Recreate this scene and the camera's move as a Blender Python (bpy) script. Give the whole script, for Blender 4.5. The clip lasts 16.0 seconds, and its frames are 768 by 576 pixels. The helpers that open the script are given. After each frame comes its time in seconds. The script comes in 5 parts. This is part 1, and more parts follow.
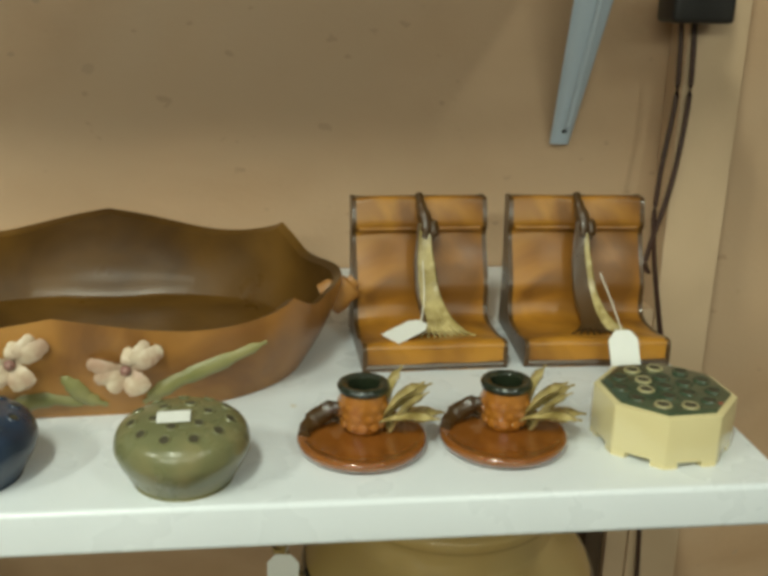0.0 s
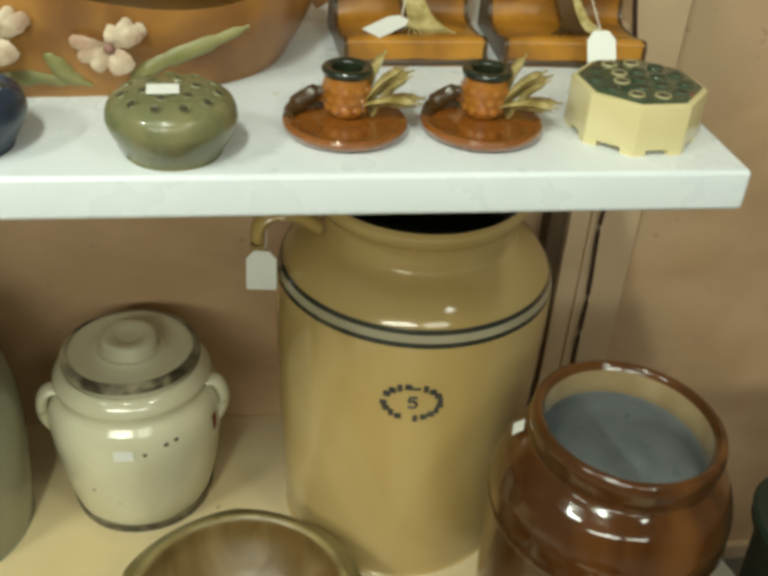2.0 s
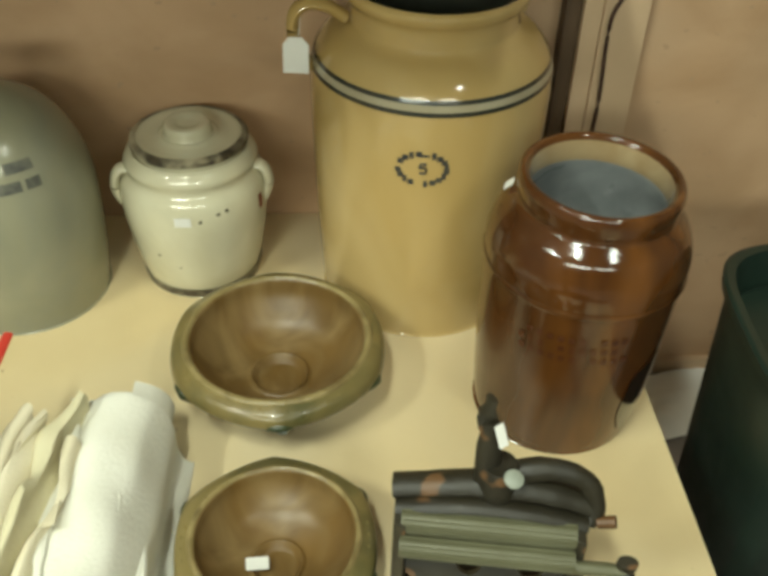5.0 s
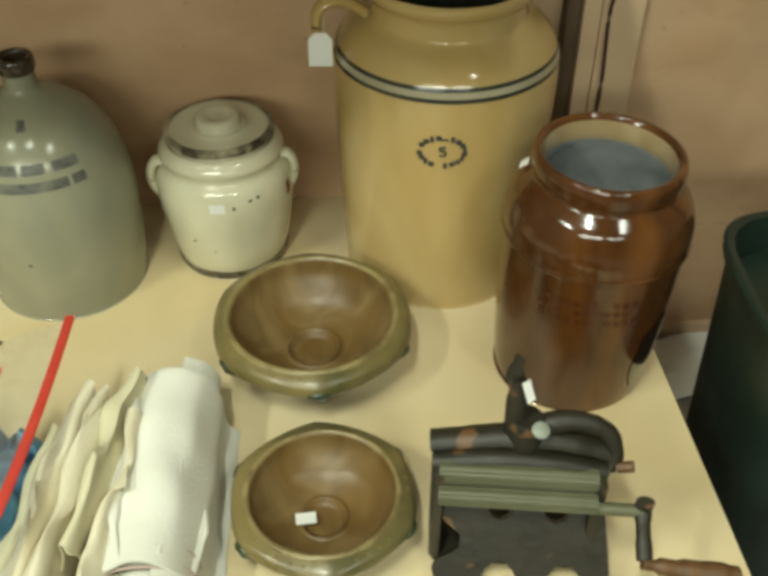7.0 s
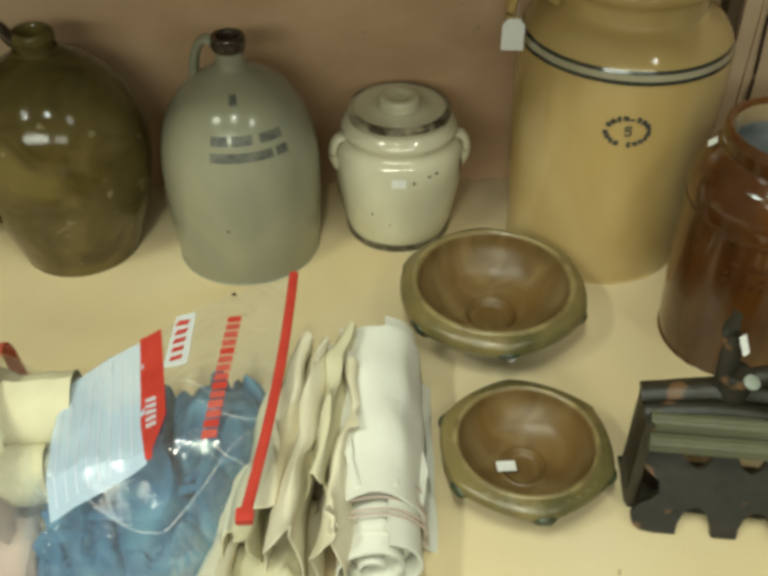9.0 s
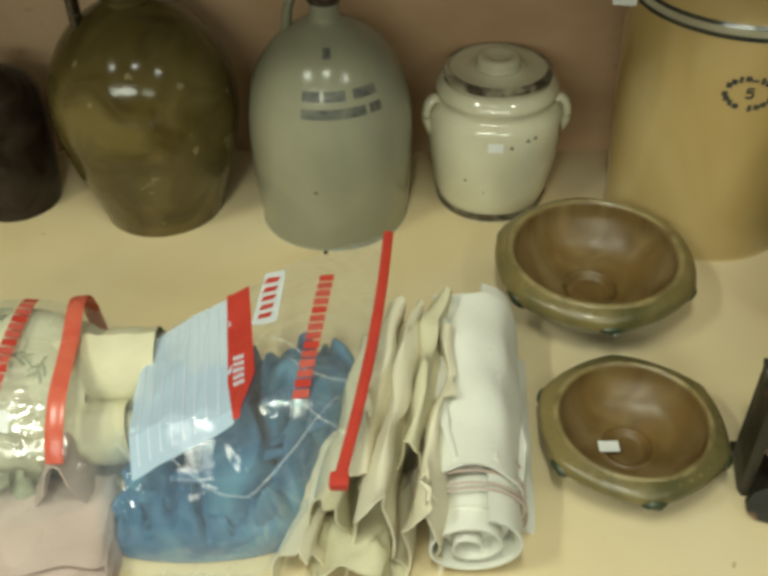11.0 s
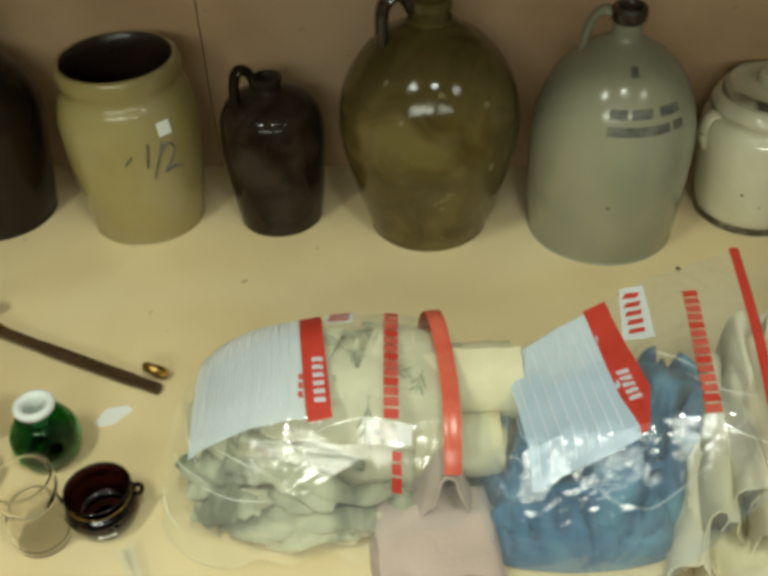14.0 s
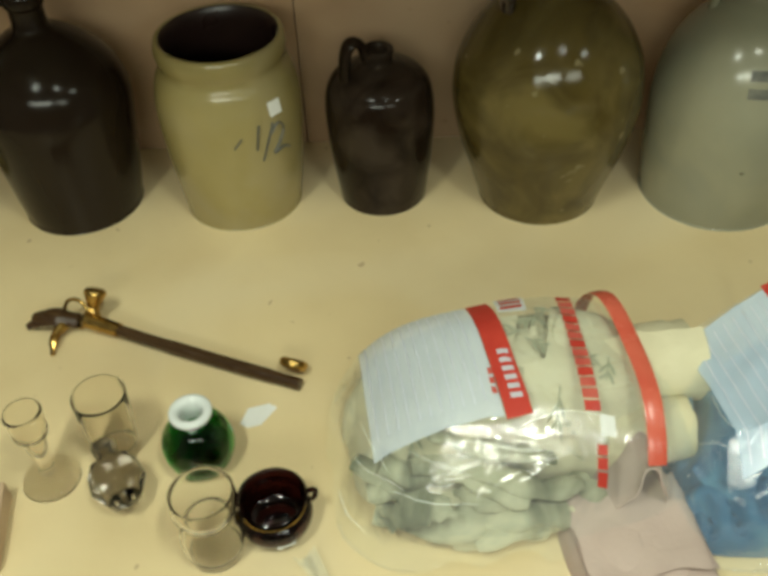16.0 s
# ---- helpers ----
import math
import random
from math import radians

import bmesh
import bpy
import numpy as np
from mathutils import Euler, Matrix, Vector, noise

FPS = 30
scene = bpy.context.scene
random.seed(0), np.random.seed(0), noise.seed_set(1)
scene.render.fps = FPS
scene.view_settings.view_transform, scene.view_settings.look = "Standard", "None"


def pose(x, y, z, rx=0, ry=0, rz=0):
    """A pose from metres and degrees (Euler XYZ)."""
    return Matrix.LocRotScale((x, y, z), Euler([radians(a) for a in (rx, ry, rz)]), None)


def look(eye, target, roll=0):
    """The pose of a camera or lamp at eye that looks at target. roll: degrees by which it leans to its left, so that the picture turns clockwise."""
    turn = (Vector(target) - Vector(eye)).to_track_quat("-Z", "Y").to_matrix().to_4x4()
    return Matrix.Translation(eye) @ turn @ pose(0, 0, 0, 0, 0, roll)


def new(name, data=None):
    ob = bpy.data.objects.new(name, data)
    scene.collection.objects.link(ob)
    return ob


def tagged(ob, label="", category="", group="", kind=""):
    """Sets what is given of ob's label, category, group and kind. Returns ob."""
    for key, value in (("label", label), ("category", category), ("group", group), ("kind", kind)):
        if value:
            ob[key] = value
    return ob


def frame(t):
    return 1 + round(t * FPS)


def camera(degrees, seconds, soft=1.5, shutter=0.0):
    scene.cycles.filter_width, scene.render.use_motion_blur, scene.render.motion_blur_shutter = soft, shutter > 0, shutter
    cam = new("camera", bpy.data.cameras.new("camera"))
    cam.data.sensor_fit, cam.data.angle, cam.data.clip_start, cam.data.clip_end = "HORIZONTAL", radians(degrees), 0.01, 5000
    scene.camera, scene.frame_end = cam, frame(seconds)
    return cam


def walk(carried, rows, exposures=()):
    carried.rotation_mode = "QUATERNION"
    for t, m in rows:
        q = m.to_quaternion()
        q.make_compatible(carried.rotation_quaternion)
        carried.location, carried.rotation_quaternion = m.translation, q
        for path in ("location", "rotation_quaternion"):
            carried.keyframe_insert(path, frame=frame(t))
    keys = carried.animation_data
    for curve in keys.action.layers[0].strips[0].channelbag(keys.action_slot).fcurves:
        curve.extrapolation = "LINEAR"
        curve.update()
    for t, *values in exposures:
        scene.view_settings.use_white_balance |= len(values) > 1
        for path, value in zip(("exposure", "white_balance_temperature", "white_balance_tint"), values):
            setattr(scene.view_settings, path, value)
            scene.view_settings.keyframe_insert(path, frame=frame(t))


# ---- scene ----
cam = camera(45.0, 16.0, soft=4.0)
PATH = [
    (0, (0.4412, 0.3213, 1.2913), (0.7188, 2.6812, 0.5137), 1.3),
    (0.5, (0.4375, 0.3287, 1.2888), (0.765, 2.63, 0.3712), 2.6),
    (1, (0.4375, 0.3213, 1.2838), (0.7725, 2.5537, 0.2112), 3.9),
    (1.5, (0.445, 0.3075, 1.2675), (0.7575, 2.47, 0.0525), 3.3),
    (2, (0.4225, 0.285, 1.26), (0.7937, 2.34, -0.115), 4.1),
    (2.5, (0.41, 0.23, 1.2538), (0.7888, 2.1937, -0.245), 3.5),
    (3, (0.4562, 0.1762, 1.2475), (0.7075, 2.125, -0.2988), 3.6),
    (3.5, (0.4875, 0.1275, 1.2388), (0.67, 2.0562, -0.3413), 1.9),
    (4, (0.4788, 0.1025, 1.2375), (0.6638, 2.025, -0.3513), 1.9),
    (4.5, (0.4725, 0.0887, 1.2325), (0.6338, 2.01, -0.36), 2.1),
    (6.8, (0.44, -0.005, 1.3063), (0.6025, 1.8663, -0.345), 0.3),
    (7, (0.4288, -0.0013, 1.2913), (0.5875, 1.8787, -0.35), 0.0),
    (7.5, (0.37, -0.0275, 1.3013), (0.5487, 1.86, -0.3287), 1.9),
    (8, (0.3213, -0.0513, 1.3075), (0.46, 1.8425, -0.3175), 1.6),
    (8.5, (0.265, -0.0737, 1.3063), (0.3712, 1.8275, -0.3125), 1.3),
    (9, (0.2063, -0.0875, 1.3025), (0.2975, 1.8138, -0.3187), 0.1),
    (9.2, (0.1938, -0.09, 1.3013), (0.2625, 1.81, -0.3213), 0.4),
    (11.3, (0.1588, -0.045, 1.2288), (0.0338, 1.8413, -0.4075), -2.5),
    (11.5, (0.155, -0.02, 1.24), (-0.0063, 1.8325, -0.4313), -3.3),
    (12, (0.105, -0.0187, 1.2388), (-0.065, 1.8325, -0.4338), -3.0),
    (12.5, (0.0175, -0.04, 1.26), (-0.11, 1.81, -0.4163), -2.8),
    (13, (-0.0813, -0.065, 1.27), (-0.1663, 1.8063, -0.3863), -1.8),
    (13.5, (-0.1688, -0.0887, 1.2675), (-0.235, 1.8138, -0.3525), -1.7),
    (14, (-0.2263, -0.0863, 1.2613), (-0.3438, 1.82, -0.3525), -2.0),
    (14.5, (-0.2963, -0.0163, 1.2513), (-0.4425, 1.8075, -0.4512), -2.3),
    (15, (-0.35, 0.0513, 1.2388), (-0.52, 1.7925, -0.5463), -1.1),
    (15.5, (-0.3887, 0.0387, 1.2425), (-0.5212, 1.7938, -0.5337), -2.6),
    (16, (-0.4587, -0.025, 1.26), (-0.48, 1.8025, -0.445), -2.7),
]
EXPOSURES = [(0.0, -0.18), (1.0, -0.18), (2.0, 0.02), (3.5, 0.30), (5.0, 0.30), (7.0, 0.18), (9.0, -0.08), (12.0, -0.31), (14.0, -0.43), (16.0, -0.36)]
walk(cam, [(t, look(eye, target, roll)) for t, eye, target, roll in PATH], EXPOSURES)

# ---- light ----
T = 0.375           # top of the low table
S = 0.996           # top of the white shelf
WALL = 1.294        # face of the back wall

world = bpy.data.worlds.new("room_air")
world.use_nodes = True
scene.world = world
wbg = world.node_tree.nodes["Background"]
wbg.inputs[0].default_value = (0.95, 1.0, 0.90, 1)
wbg.inputs[1].default_value = 0.01


def lamp_or_fill(x, y, sx, sy, watts, colour=(1.0, 0.93, 0.82)):
    data = bpy.data.lights.new("lamp_or_fill", "AREA")
    data.shape, data.size, data.size_y, data.energy, data.color = "RECTANGLE", sx, sy, watts, colour
    ob = new("lamp_or_fill", data)
    ob.matrix_world = look((x, y, 2.52), (x, y + (0.25 if y > -1 else 1.6), 0.0))
    return ob


NEUTRAL = (0.93, 1.0, 0.83)
# three near lamps; the two broad far panels are added fill for the lower wall
for lx, ly, sx, sy, lw in ((0.06, -0.25, 0.09, 0.55, 24), (-1.15, -0.30, 0.09, 0.55, 30), (1.45, -0.55, 0.10, 0.50, 10),
                           (-0.9, -2.7, 2.2, 0.7, 108), (1.3, -2.7, 1.3, 0.7, 34)):
    lamp_or_fill(lx, ly, sx, sy, lw, NEUTRAL)


# ---- materials ----
def material(name, c1, c2=None, rough=0.5, scale=8.0, bump=0.0, bump_scale=60.0, metal=0.0, spec=0.5, coat=0.0,
             spots=None, spot_scale=30.0, spot_edge=0.66, stretch=(1, 1, 1), c3=None, scale3=2.5):
    m = bpy.data.materials.new(name)
    m.use_nodes = True
    nt = m.node_tree
    N, L = nt.nodes, nt.links
    b = N["Principled BSDF"]
    tc, mp = N.new("ShaderNodeTexCoord"), N.new("ShaderNodeMapping")
    mp.inputs["Scale"].default_value = stretch
    L.new(tc.outputs["Object"], mp.inputs[0])

    def noise_tex(sc, det, w=0.0):
        n = N.new("ShaderNodeTexNoise")
        n.inputs["Scale"].default_value, n.inputs["Detail"].default_value = sc, det
        n.inputs["Distortion"].default_value = w
        L.new(mp.outputs[0], n.inputs["Vector"])
        return n

    def mix(fac, a, c):
        x = N.new("ShaderNodeMix")
        x.data_type = "RGBA"
        for sock, val in ((x.inputs[0], fac), (x.inputs[6], a), (x.inputs[7], c)):
            if isinstance(val, (tuple, list)):
                sock.default_value = (*val, 1)
            elif isinstance(val, float):
                sock.default_value = val
            else:
                L.new(val, sock)
        return x.outputs[2]

    def ramp(src, lo, hi):
        r = N.new("ShaderNodeMapRange")
        r.inputs[1].default_value, r.inputs[2].default_value = lo, hi
        L.new(src, r.inputs[0])
        return r.outputs[0]

    c2 = c2 or tuple(v * 0.8 for v in c1)
    col = mix(ramp(noise_tex(scale, 6.0, 0.4).outputs[0], 0.32, 0.68), c1, c2)
    if c3:
        col = mix(ramp(noise_tex(scale3, 3.0, 0.8).outputs[0], 0.42, 0.66), col, c3)
    if spots:
        col = mix(ramp(noise_tex(spot_scale, 2.0).outputs[0], spot_edge, spot_edge + 0.03), col, spots)
    L.new(col, b.inputs["Base Color"])
    r = ramp(noise_tex(scale * 2.3, 4.0).outputs[0], 0.2, 0.8)
    rr = N.new("ShaderNodeMapRange")
    rr.inputs[3].default_value, rr.inputs[4].default_value = max(0.02, rough * 0.8), min(1, rough * 1.25)
    L.new(r, rr.inputs[0])
    L.new(rr.outputs[0], b.inputs["Roughness"])
    b.inputs["Metallic"].default_value = metal
    b.inputs["Specular IOR Level"].default_value = spec
    b.inputs["Coat Weight"].default_value = coat
    b.inputs["Coat Roughness"].default_value = 0.06
    if bump:
        bp = N.new("ShaderNodeBump")
        bp.inputs["Strength"].default_value, bp.inputs["Distance"].default_value = bump, 0.004
        L.new(noise_tex(bump_scale, 5.0).outputs[0], bp.inputs["Height"])
        L.new(bp.outputs[0], b.inputs["Normal"])
    return m


def glass(name, colour, rough=0.03, ior=1.45):
    m = bpy.data.materials.new(name)
    m.use_nodes = True
    b = m.node_tree.nodes["Principled BSDF"]
    b.inputs["Base Color"].default_value = (*colour, 1)
    b.inputs["Transmission Weight"].default_value = 1.0
    b.inputs["Roughness"].default_value, b.inputs["IOR"].default_value = rough, ior
    return m


def film(name, veil=0.10, gloss=0.5, tint=(0.88, 0.90, 0.90), milk=(0.85, 0.87, 0.88)):
    """Thin clear plastic: see-through, a faint milky veil, creases and a sharp gloss."""
    m = bpy.data.materials.new(name)
    m.use_nodes = True
    nt = m.node_tree
    N, L = nt.nodes, nt.links
    for n in list(N):
        if n.type == "BSDF_PRINCIPLED":
            N.remove(n)
    out = next(n for n in N if n.type == "OUTPUT_MATERIAL")
    tr, df, gl = N.new("ShaderNodeBsdfTransparent"), N.new("ShaderNodeBsdfDiffuse"), N.new("ShaderNodeBsdfGlossy")
    tr.inputs[0].default_value = (*tint, 1)
    df.inputs[0].default_value = (*milk, 1)
    gl.inputs["Roughness"].default_value = 0.085
    tc, n1 = N.new("ShaderNodeTexCoord"), N.new("ShaderNodeTexNoise")
    n1.inputs["Scale"].default_value, n1.inputs["Detail"].default_value, n1.inputs["Distortion"].default_value = 13, 5, 1.5
    L.new(tc.outputs["Object"], n1.inputs["Vector"])
    bp = N.new("ShaderNodeBump")
    bp.inputs["Strength"].default_value, bp.inputs["Distance"].default_value = 0.42, 0.02
    L.new(n1.outputs[0], bp.inputs["Height"])
    L.new(bp.outputs[0], gl.inputs["Normal"])
    gl.inputs[0].default_value = (gloss, gloss, gloss, 1)
    m1, m2 = N.new("ShaderNodeMixShader"), N.new("ShaderNodeAddShader")
    m1.inputs[0].default_value = veil
    L.new(tr.outputs[0], m1.inputs[1])
    L.new(df.outputs[0], m1.inputs[2])
    L.new(m1.outputs[0], m2.inputs[0])
    L.new(gl.outputs[0], m2.inputs[1])
    L.new(m2.outputs[0], out.inputs[0])
    return m


WALLM = material("painted_plywood", (0.57, 0.375, 0.225), (0.44, 0.275, 0.150), 0.55, 5, 0.12, 120, spots=(0.43, 0.29, 0.175), spot_scale=42, spot_edge=0.69,
                 stretch=(1, 1, 1.6), c3=(0.50, 0.345, 0.215), scale3=1.5)
POSTM = material("painted_post", (0.62, 0.45, 0.29), (0.54, 0.385, 0.24), 0.5, 7, 0.1, 90)
TABLEM = material("cream_laminate", (0.74, 0.60, 0.345), (0.66, 0.52, 0.285), 0.36, 5, 0.06, 90, spots=(0.50, 0.37, 0.21), spot_scale=46, spot_edge=0.742,
                  c3=(0.73, 0.61, 0.385), scale3=2)
SHELFM = material("white_gloss_paint", (0.75, 0.79, 0.82), (0.71, 0.75, 0.78), 0.28, 9, 0.08, 70, spots=(0.62, 0.58, 0.48), spot_scale=26, spot_edge=0.73)
FLOORM = material("grey_floor_tile", (0.22, 0.19, 0.17), (0.16, 0.14, 0.12), 0.5, 12, 0.1, 80)
CEILM = material("unseen_ceiling_grey", (0.40, 0.39, 0.37), (0.36, 0.35, 0.33), 0.8, 4, 0.1, 60)
DIMM = material("unseen_dark_wall", (0.20, 0.18, 0.16), (0.16, 0.14, 0.12), 0.7, 3, 0.1, 40)
STEEL = material("pale_painted_steel", (0.50, 0.58, 0.66), (0.45, 0.53, 0.61), 0.4, 14, 0.05, 90)
BLACKP = material("black_plastic", (0.015, 0.014, 0.013), (0.022, 0.02, 0.018), 0.4, 20)
CORD = material("brown_cord", (0.06, 0.025, 0.015), (0.04, 0.018, 0.012), 0.45, 30)
PAPER = material("white_paper", (0.80, 0.80, 0.76), (0.75, 0.75, 0.71), 0.7, 20, 0.1, 120)
STRING = material("cotton_string", (0.72, 0.68, 0.58), (0.62, 0.58, 0.48), 0.9, 40)
INK = material("dark_ink", (0.03, 0.03, 0.03), (0.07, 0.065, 0.05), 0.5, 60)
INKB = material("blue_black_ink", (0.060, 0.062, 0.054), (0.16, 0.155, 0.12), 0.5, 55)

YELLOW = material("buff_stoneware_glaze", (0.51, 0.36, 0.145), (0.42, 0.285, 0.10), 0.14, 5, 0.05, 40, coat=0.25, c3=(0.57, 0.43, 0.205), scale3=3, stretch=(1, 1, 0.6))
CHURNIN = material("dark_churn_inside", (0.05, 0.055, 0.04), (0.035, 0.035, 0.025), 0.3, 10)
BANDD = material("dark_band_glaze", (0.025, 0.03, 0.025), (0.05, 0.045, 0.03), 0.2, 30, coat=0.3)
BANDW = material("grey_band_glaze", (0.42, 0.38, 0.27), (0.36, 0.31, 0.2), 0.2, 20, coat=0.3)
CREAM = material("crackled_cream_glaze", (0.64, 0.61, 0.45), (0.53, 0.49, 0.34), 0.16, 9, 0.06, 60, coat=0.5, spots=(0.16, 0.11, 0.06), spot_scale=30, spot_edge=0.735)
CREAMD = material("worn_dark_edge", (0.030, 0.024, 0.016), (0.075, 0.058, 0.036), 0.4, 50, c3=(0.42, 0.37, 0.25), scale3=19)
RUST = material("rust_chip", (0.22, 0.05, 0.015), (0.10, 0.03, 0.01), 0.6, 80)
BROWN = material("brown_salt_glaze", (0.080, 0.028, 0.0065), (0.022, 0.0075, 0.003), 0.13, 7, 0.12, 45, coat=0.35, c3=(0.128, 0.048, 0.010), scale3=6, stretch=(1.4, 1.4, 0.45))
BROWNIN = material("grey_slip_inside", (0.30, 0.32, 0.32), (0.15, 0.165, 0.17), 0.3, 14, 0.05, 40, coat=0.4)
BROWNRIM = material("tan_rim_inside", (0.36, 0.28, 0.16), (0.26, 0.18, 0.09), 0.2, 16, coat=0.4)
BROWND = material("burnt_patch_glaze", (0.014, 0.008, 0.006), (0.03, 0.012, 0.007), 0.14, 30, coat=0.7)
GREY = material("grey_stoneware_glaze", (0.315, 0.300, 0.205), (0.235, 0.230, 0.158), 0.2, 6, 0.06, 50, coat=0.15, c3=(0.245, 0.245, 0.185), scale3=5, spots=(0.12, 0.11, 0.07), spot_scale=34, spot_edge=0.765)
DKBROWN = material("dark_brown_glaze", (0.022, 0.013, 0.009), (0.04, 0.025, 0.016), 0.13, 10, 0.08, 45, coat=0.7)
BLACKJ = material("black_brown_glaze", (0.013, 0.008, 0.005), (0.019, 0.012, 0.007), 0.16, 7, 0.06, 45, spec=0.2)
OLIVE = material("olive_salt_glaze", (0.098, 0.070, 0.018), (0.036, 0.024, 0.008), 0.13, 9, 0.16, 36, spec=0.35, c3=(0.140, 0.105, 0.034), scale3=9, spots=(0.19, 0.155, 0.075), spot_scale=26, spot_edge=0.67)
MINI = material("mottled_black_glaze", (0.009, 0.005, 0.003), (0.018, 0.010, 0.006), 0.15, 12, 0.12, 45, spec=0.16, c3=(0.036, 0.025, 0.017), scale3=15)
KHAKI = material("khaki_stoneware_glaze", (0.35, 0.285, 0.115), (0.27, 0.215, 0.08), 0.22, 6, 0.06, 50, coat=0.15, c3=(0.33, 0.275, 0.15), scale3=4)
KHAKIIN = material("khaki_dark_inside", (0.028, 0.015, 0.012), (0.02, 0.01, 0.008), 0.3, 10)
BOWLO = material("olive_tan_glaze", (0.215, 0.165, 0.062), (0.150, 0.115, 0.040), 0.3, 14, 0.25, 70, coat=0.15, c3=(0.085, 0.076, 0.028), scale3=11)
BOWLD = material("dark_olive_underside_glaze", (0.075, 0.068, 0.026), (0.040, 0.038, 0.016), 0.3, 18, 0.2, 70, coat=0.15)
BOWLL = material("worn_tan_lip_glaze", (0.30, 0.235, 0.105), (0.20, 0.155, 0.06), 0.3, 30, 0.2, 90, c3=(0.15, 0.11, 0.045), scale3=24)
BOWLI = material("tan_brown_glaze", (0.175, 0.100, 0.028), (0.085, 0.048, 0.013), 0.38, 13, 0.10, 40, spec=0.5, c3=(0.22, 0.145, 0.058), scale3=15, stretch=(1, 1, 0.22))
BOWLG = material("dark_green_glaze", (0.022, 0.034, 0.016), (0.045, 0.055, 0.022), 0.3, 40, coat=0.2)
IRON = material("painted_cast_iron", (0.026, 0.022, 0.012), (0.014, 0.012, 0.007), 0.46, 18, 0.3, 90, spots=(0.12, 0.062, 0.025), spot_scale=24, spot_edge=0.62)
ROLLERM = material("dull_brass_roller", (0.13, 0.13, 0.075), (0.09, 0.088, 0.048), 0.4, 14, 0.15, 160, metal=0.1)
WOODH = material("worn_handle_wood", (0.15, 0.075, 0.026), (0.085, 0.04, 0.016), 0.45, 14, 0.15, 60, stretch=(6, 1, 1))
BRASS = material("tarnished_brass", (0.55, 0.36, 0.11), (0.36, 0.22, 0.06), 0.24, 30, 0.1, 90, metal=1.0)
DKWOOD = material("dark_cane", (0.035, 0.017, 0.008), (0.065, 0.035, 0.014), 0.25, 20, 0.1, 90, stretch=(1, 8, 8), spec=0.35)
BINM = material("dark_green_plastic", (0.012, 0.026, 0.018), (0.009, 0.02, 0.014), 0.42, 10, 0.06, 90)

PINE = material("amber_brown_glaze", (0.47, 0.215, 0.024), (0.30, 0.115, 0.012), 0.34, 9, 0.05, 40, c3=(0.17, 0.066, 0.008), scale3=14)
PINED = material("dark_amber_glaze", (0.04, 0.022, 0.008), (0.085, 0.04, 0.010), 0.3, 16, coat=0.15)
PINEG = material("olive_leaf_glaze", (0.36, 0.28, 0.10), (0.18, 0.125, 0.035), 0.25, 60, coat=0.3, c3=(0.52, 0.42, 0.19), scale3=45)
PLATE = material("russet_plate_glaze", (0.26, 0.088, 0.013), (0.15, 0.045, 0.008), 0.1, 12, 0.04, 40, coat=0.9, c3=(0.28, 0.095, 0.018), scale3=16)
CUPIN = material("dark_green_socket", (0.012, 0.018, 0.010), (0.02, 0.025, 0.012), 0.15, 20, coat=0.6)
CUPM = material("pinecone_amber_glaze", (0.42, 0.165, 0.022), (0.30, 0.095, 0.012), 0.15, 60, 0.35, 220, coat=0.7)
BOATM = material("orange_tan_matt_glaze", (0.47, 0.235, 0.060), (0.36, 0.155, 0.036), 0.38, 9, 0.12, 60, c3=(0.20, 0.085, 0.022), scale3=12, coat=0.05)
BOATIN = material("brown_inside_glaze", (0.150, 0.072, 0.013), (0.060, 0.028, 0.006), 0.3, 9, 0.08, 60, spec=0.3)
PETAL = material("ivory_petal_glaze", (0.66, 0.57, 0.42), (0.46, 0.33, 0.22), 0.4, 60, 0.2, 160, c3=(0.40, 0.25, 0.17), scale3=50)
PETALC = material("mauve_petal_heart", (0.22, 0.10, 0.09), (0.32, 0.18, 0.12), 0.4, 60)
LEAFM = material("soft_green_leaf_glaze", (0.20, 0.20, 0.07), (0.28, 0.25, 0.10), 0.35, 40, 0.1, 120)
FROGG = material("sage_green_matt_glaze", (0.165, 0.165, 0.075), (0.125, 0.13, 0.06), 0.28, 18, 0.15, 80, coat=0.25, c3=(0.22, 0.195, 0.09), scale3=22)
FROGB = material("slate_blue_matt_glaze", (0.022, 0.038, 0.075), (0.03, 0.05, 0.085), 0.3, 18, 0.15, 80, coat=0.2, c3=(0.02, 0.028, 0.05), scale3=22)
# dark colour of flat discs that stand in for the shade inside holes
HOLE = material("hole_shade", (0.06, 0.05, 0.024), (0.04, 0.032, 0.016), 0.8, 40)
OCTM = material("pale_yellow_glaze", (0.69, 0.60, 0.33), (0.64, 0.54, 0.28), 0.22, 12, 0.04, 60, coat=0.4)
OCTG = material("green_mottled_top", (0.030, 0.055, 0.030), (0.055, 0.08, 0.045), 0.2, 60, 0.1, 120, coat=0.4, spots=(0.30, 0.06, 0.04), spot_scale=60, spot_edge=0.66)
OCTY = material("cream_hole_ring", (0.42, 0.36, 0.20), (0.30, 0.27, 0.12), 0.3, 60, coat=0.3)

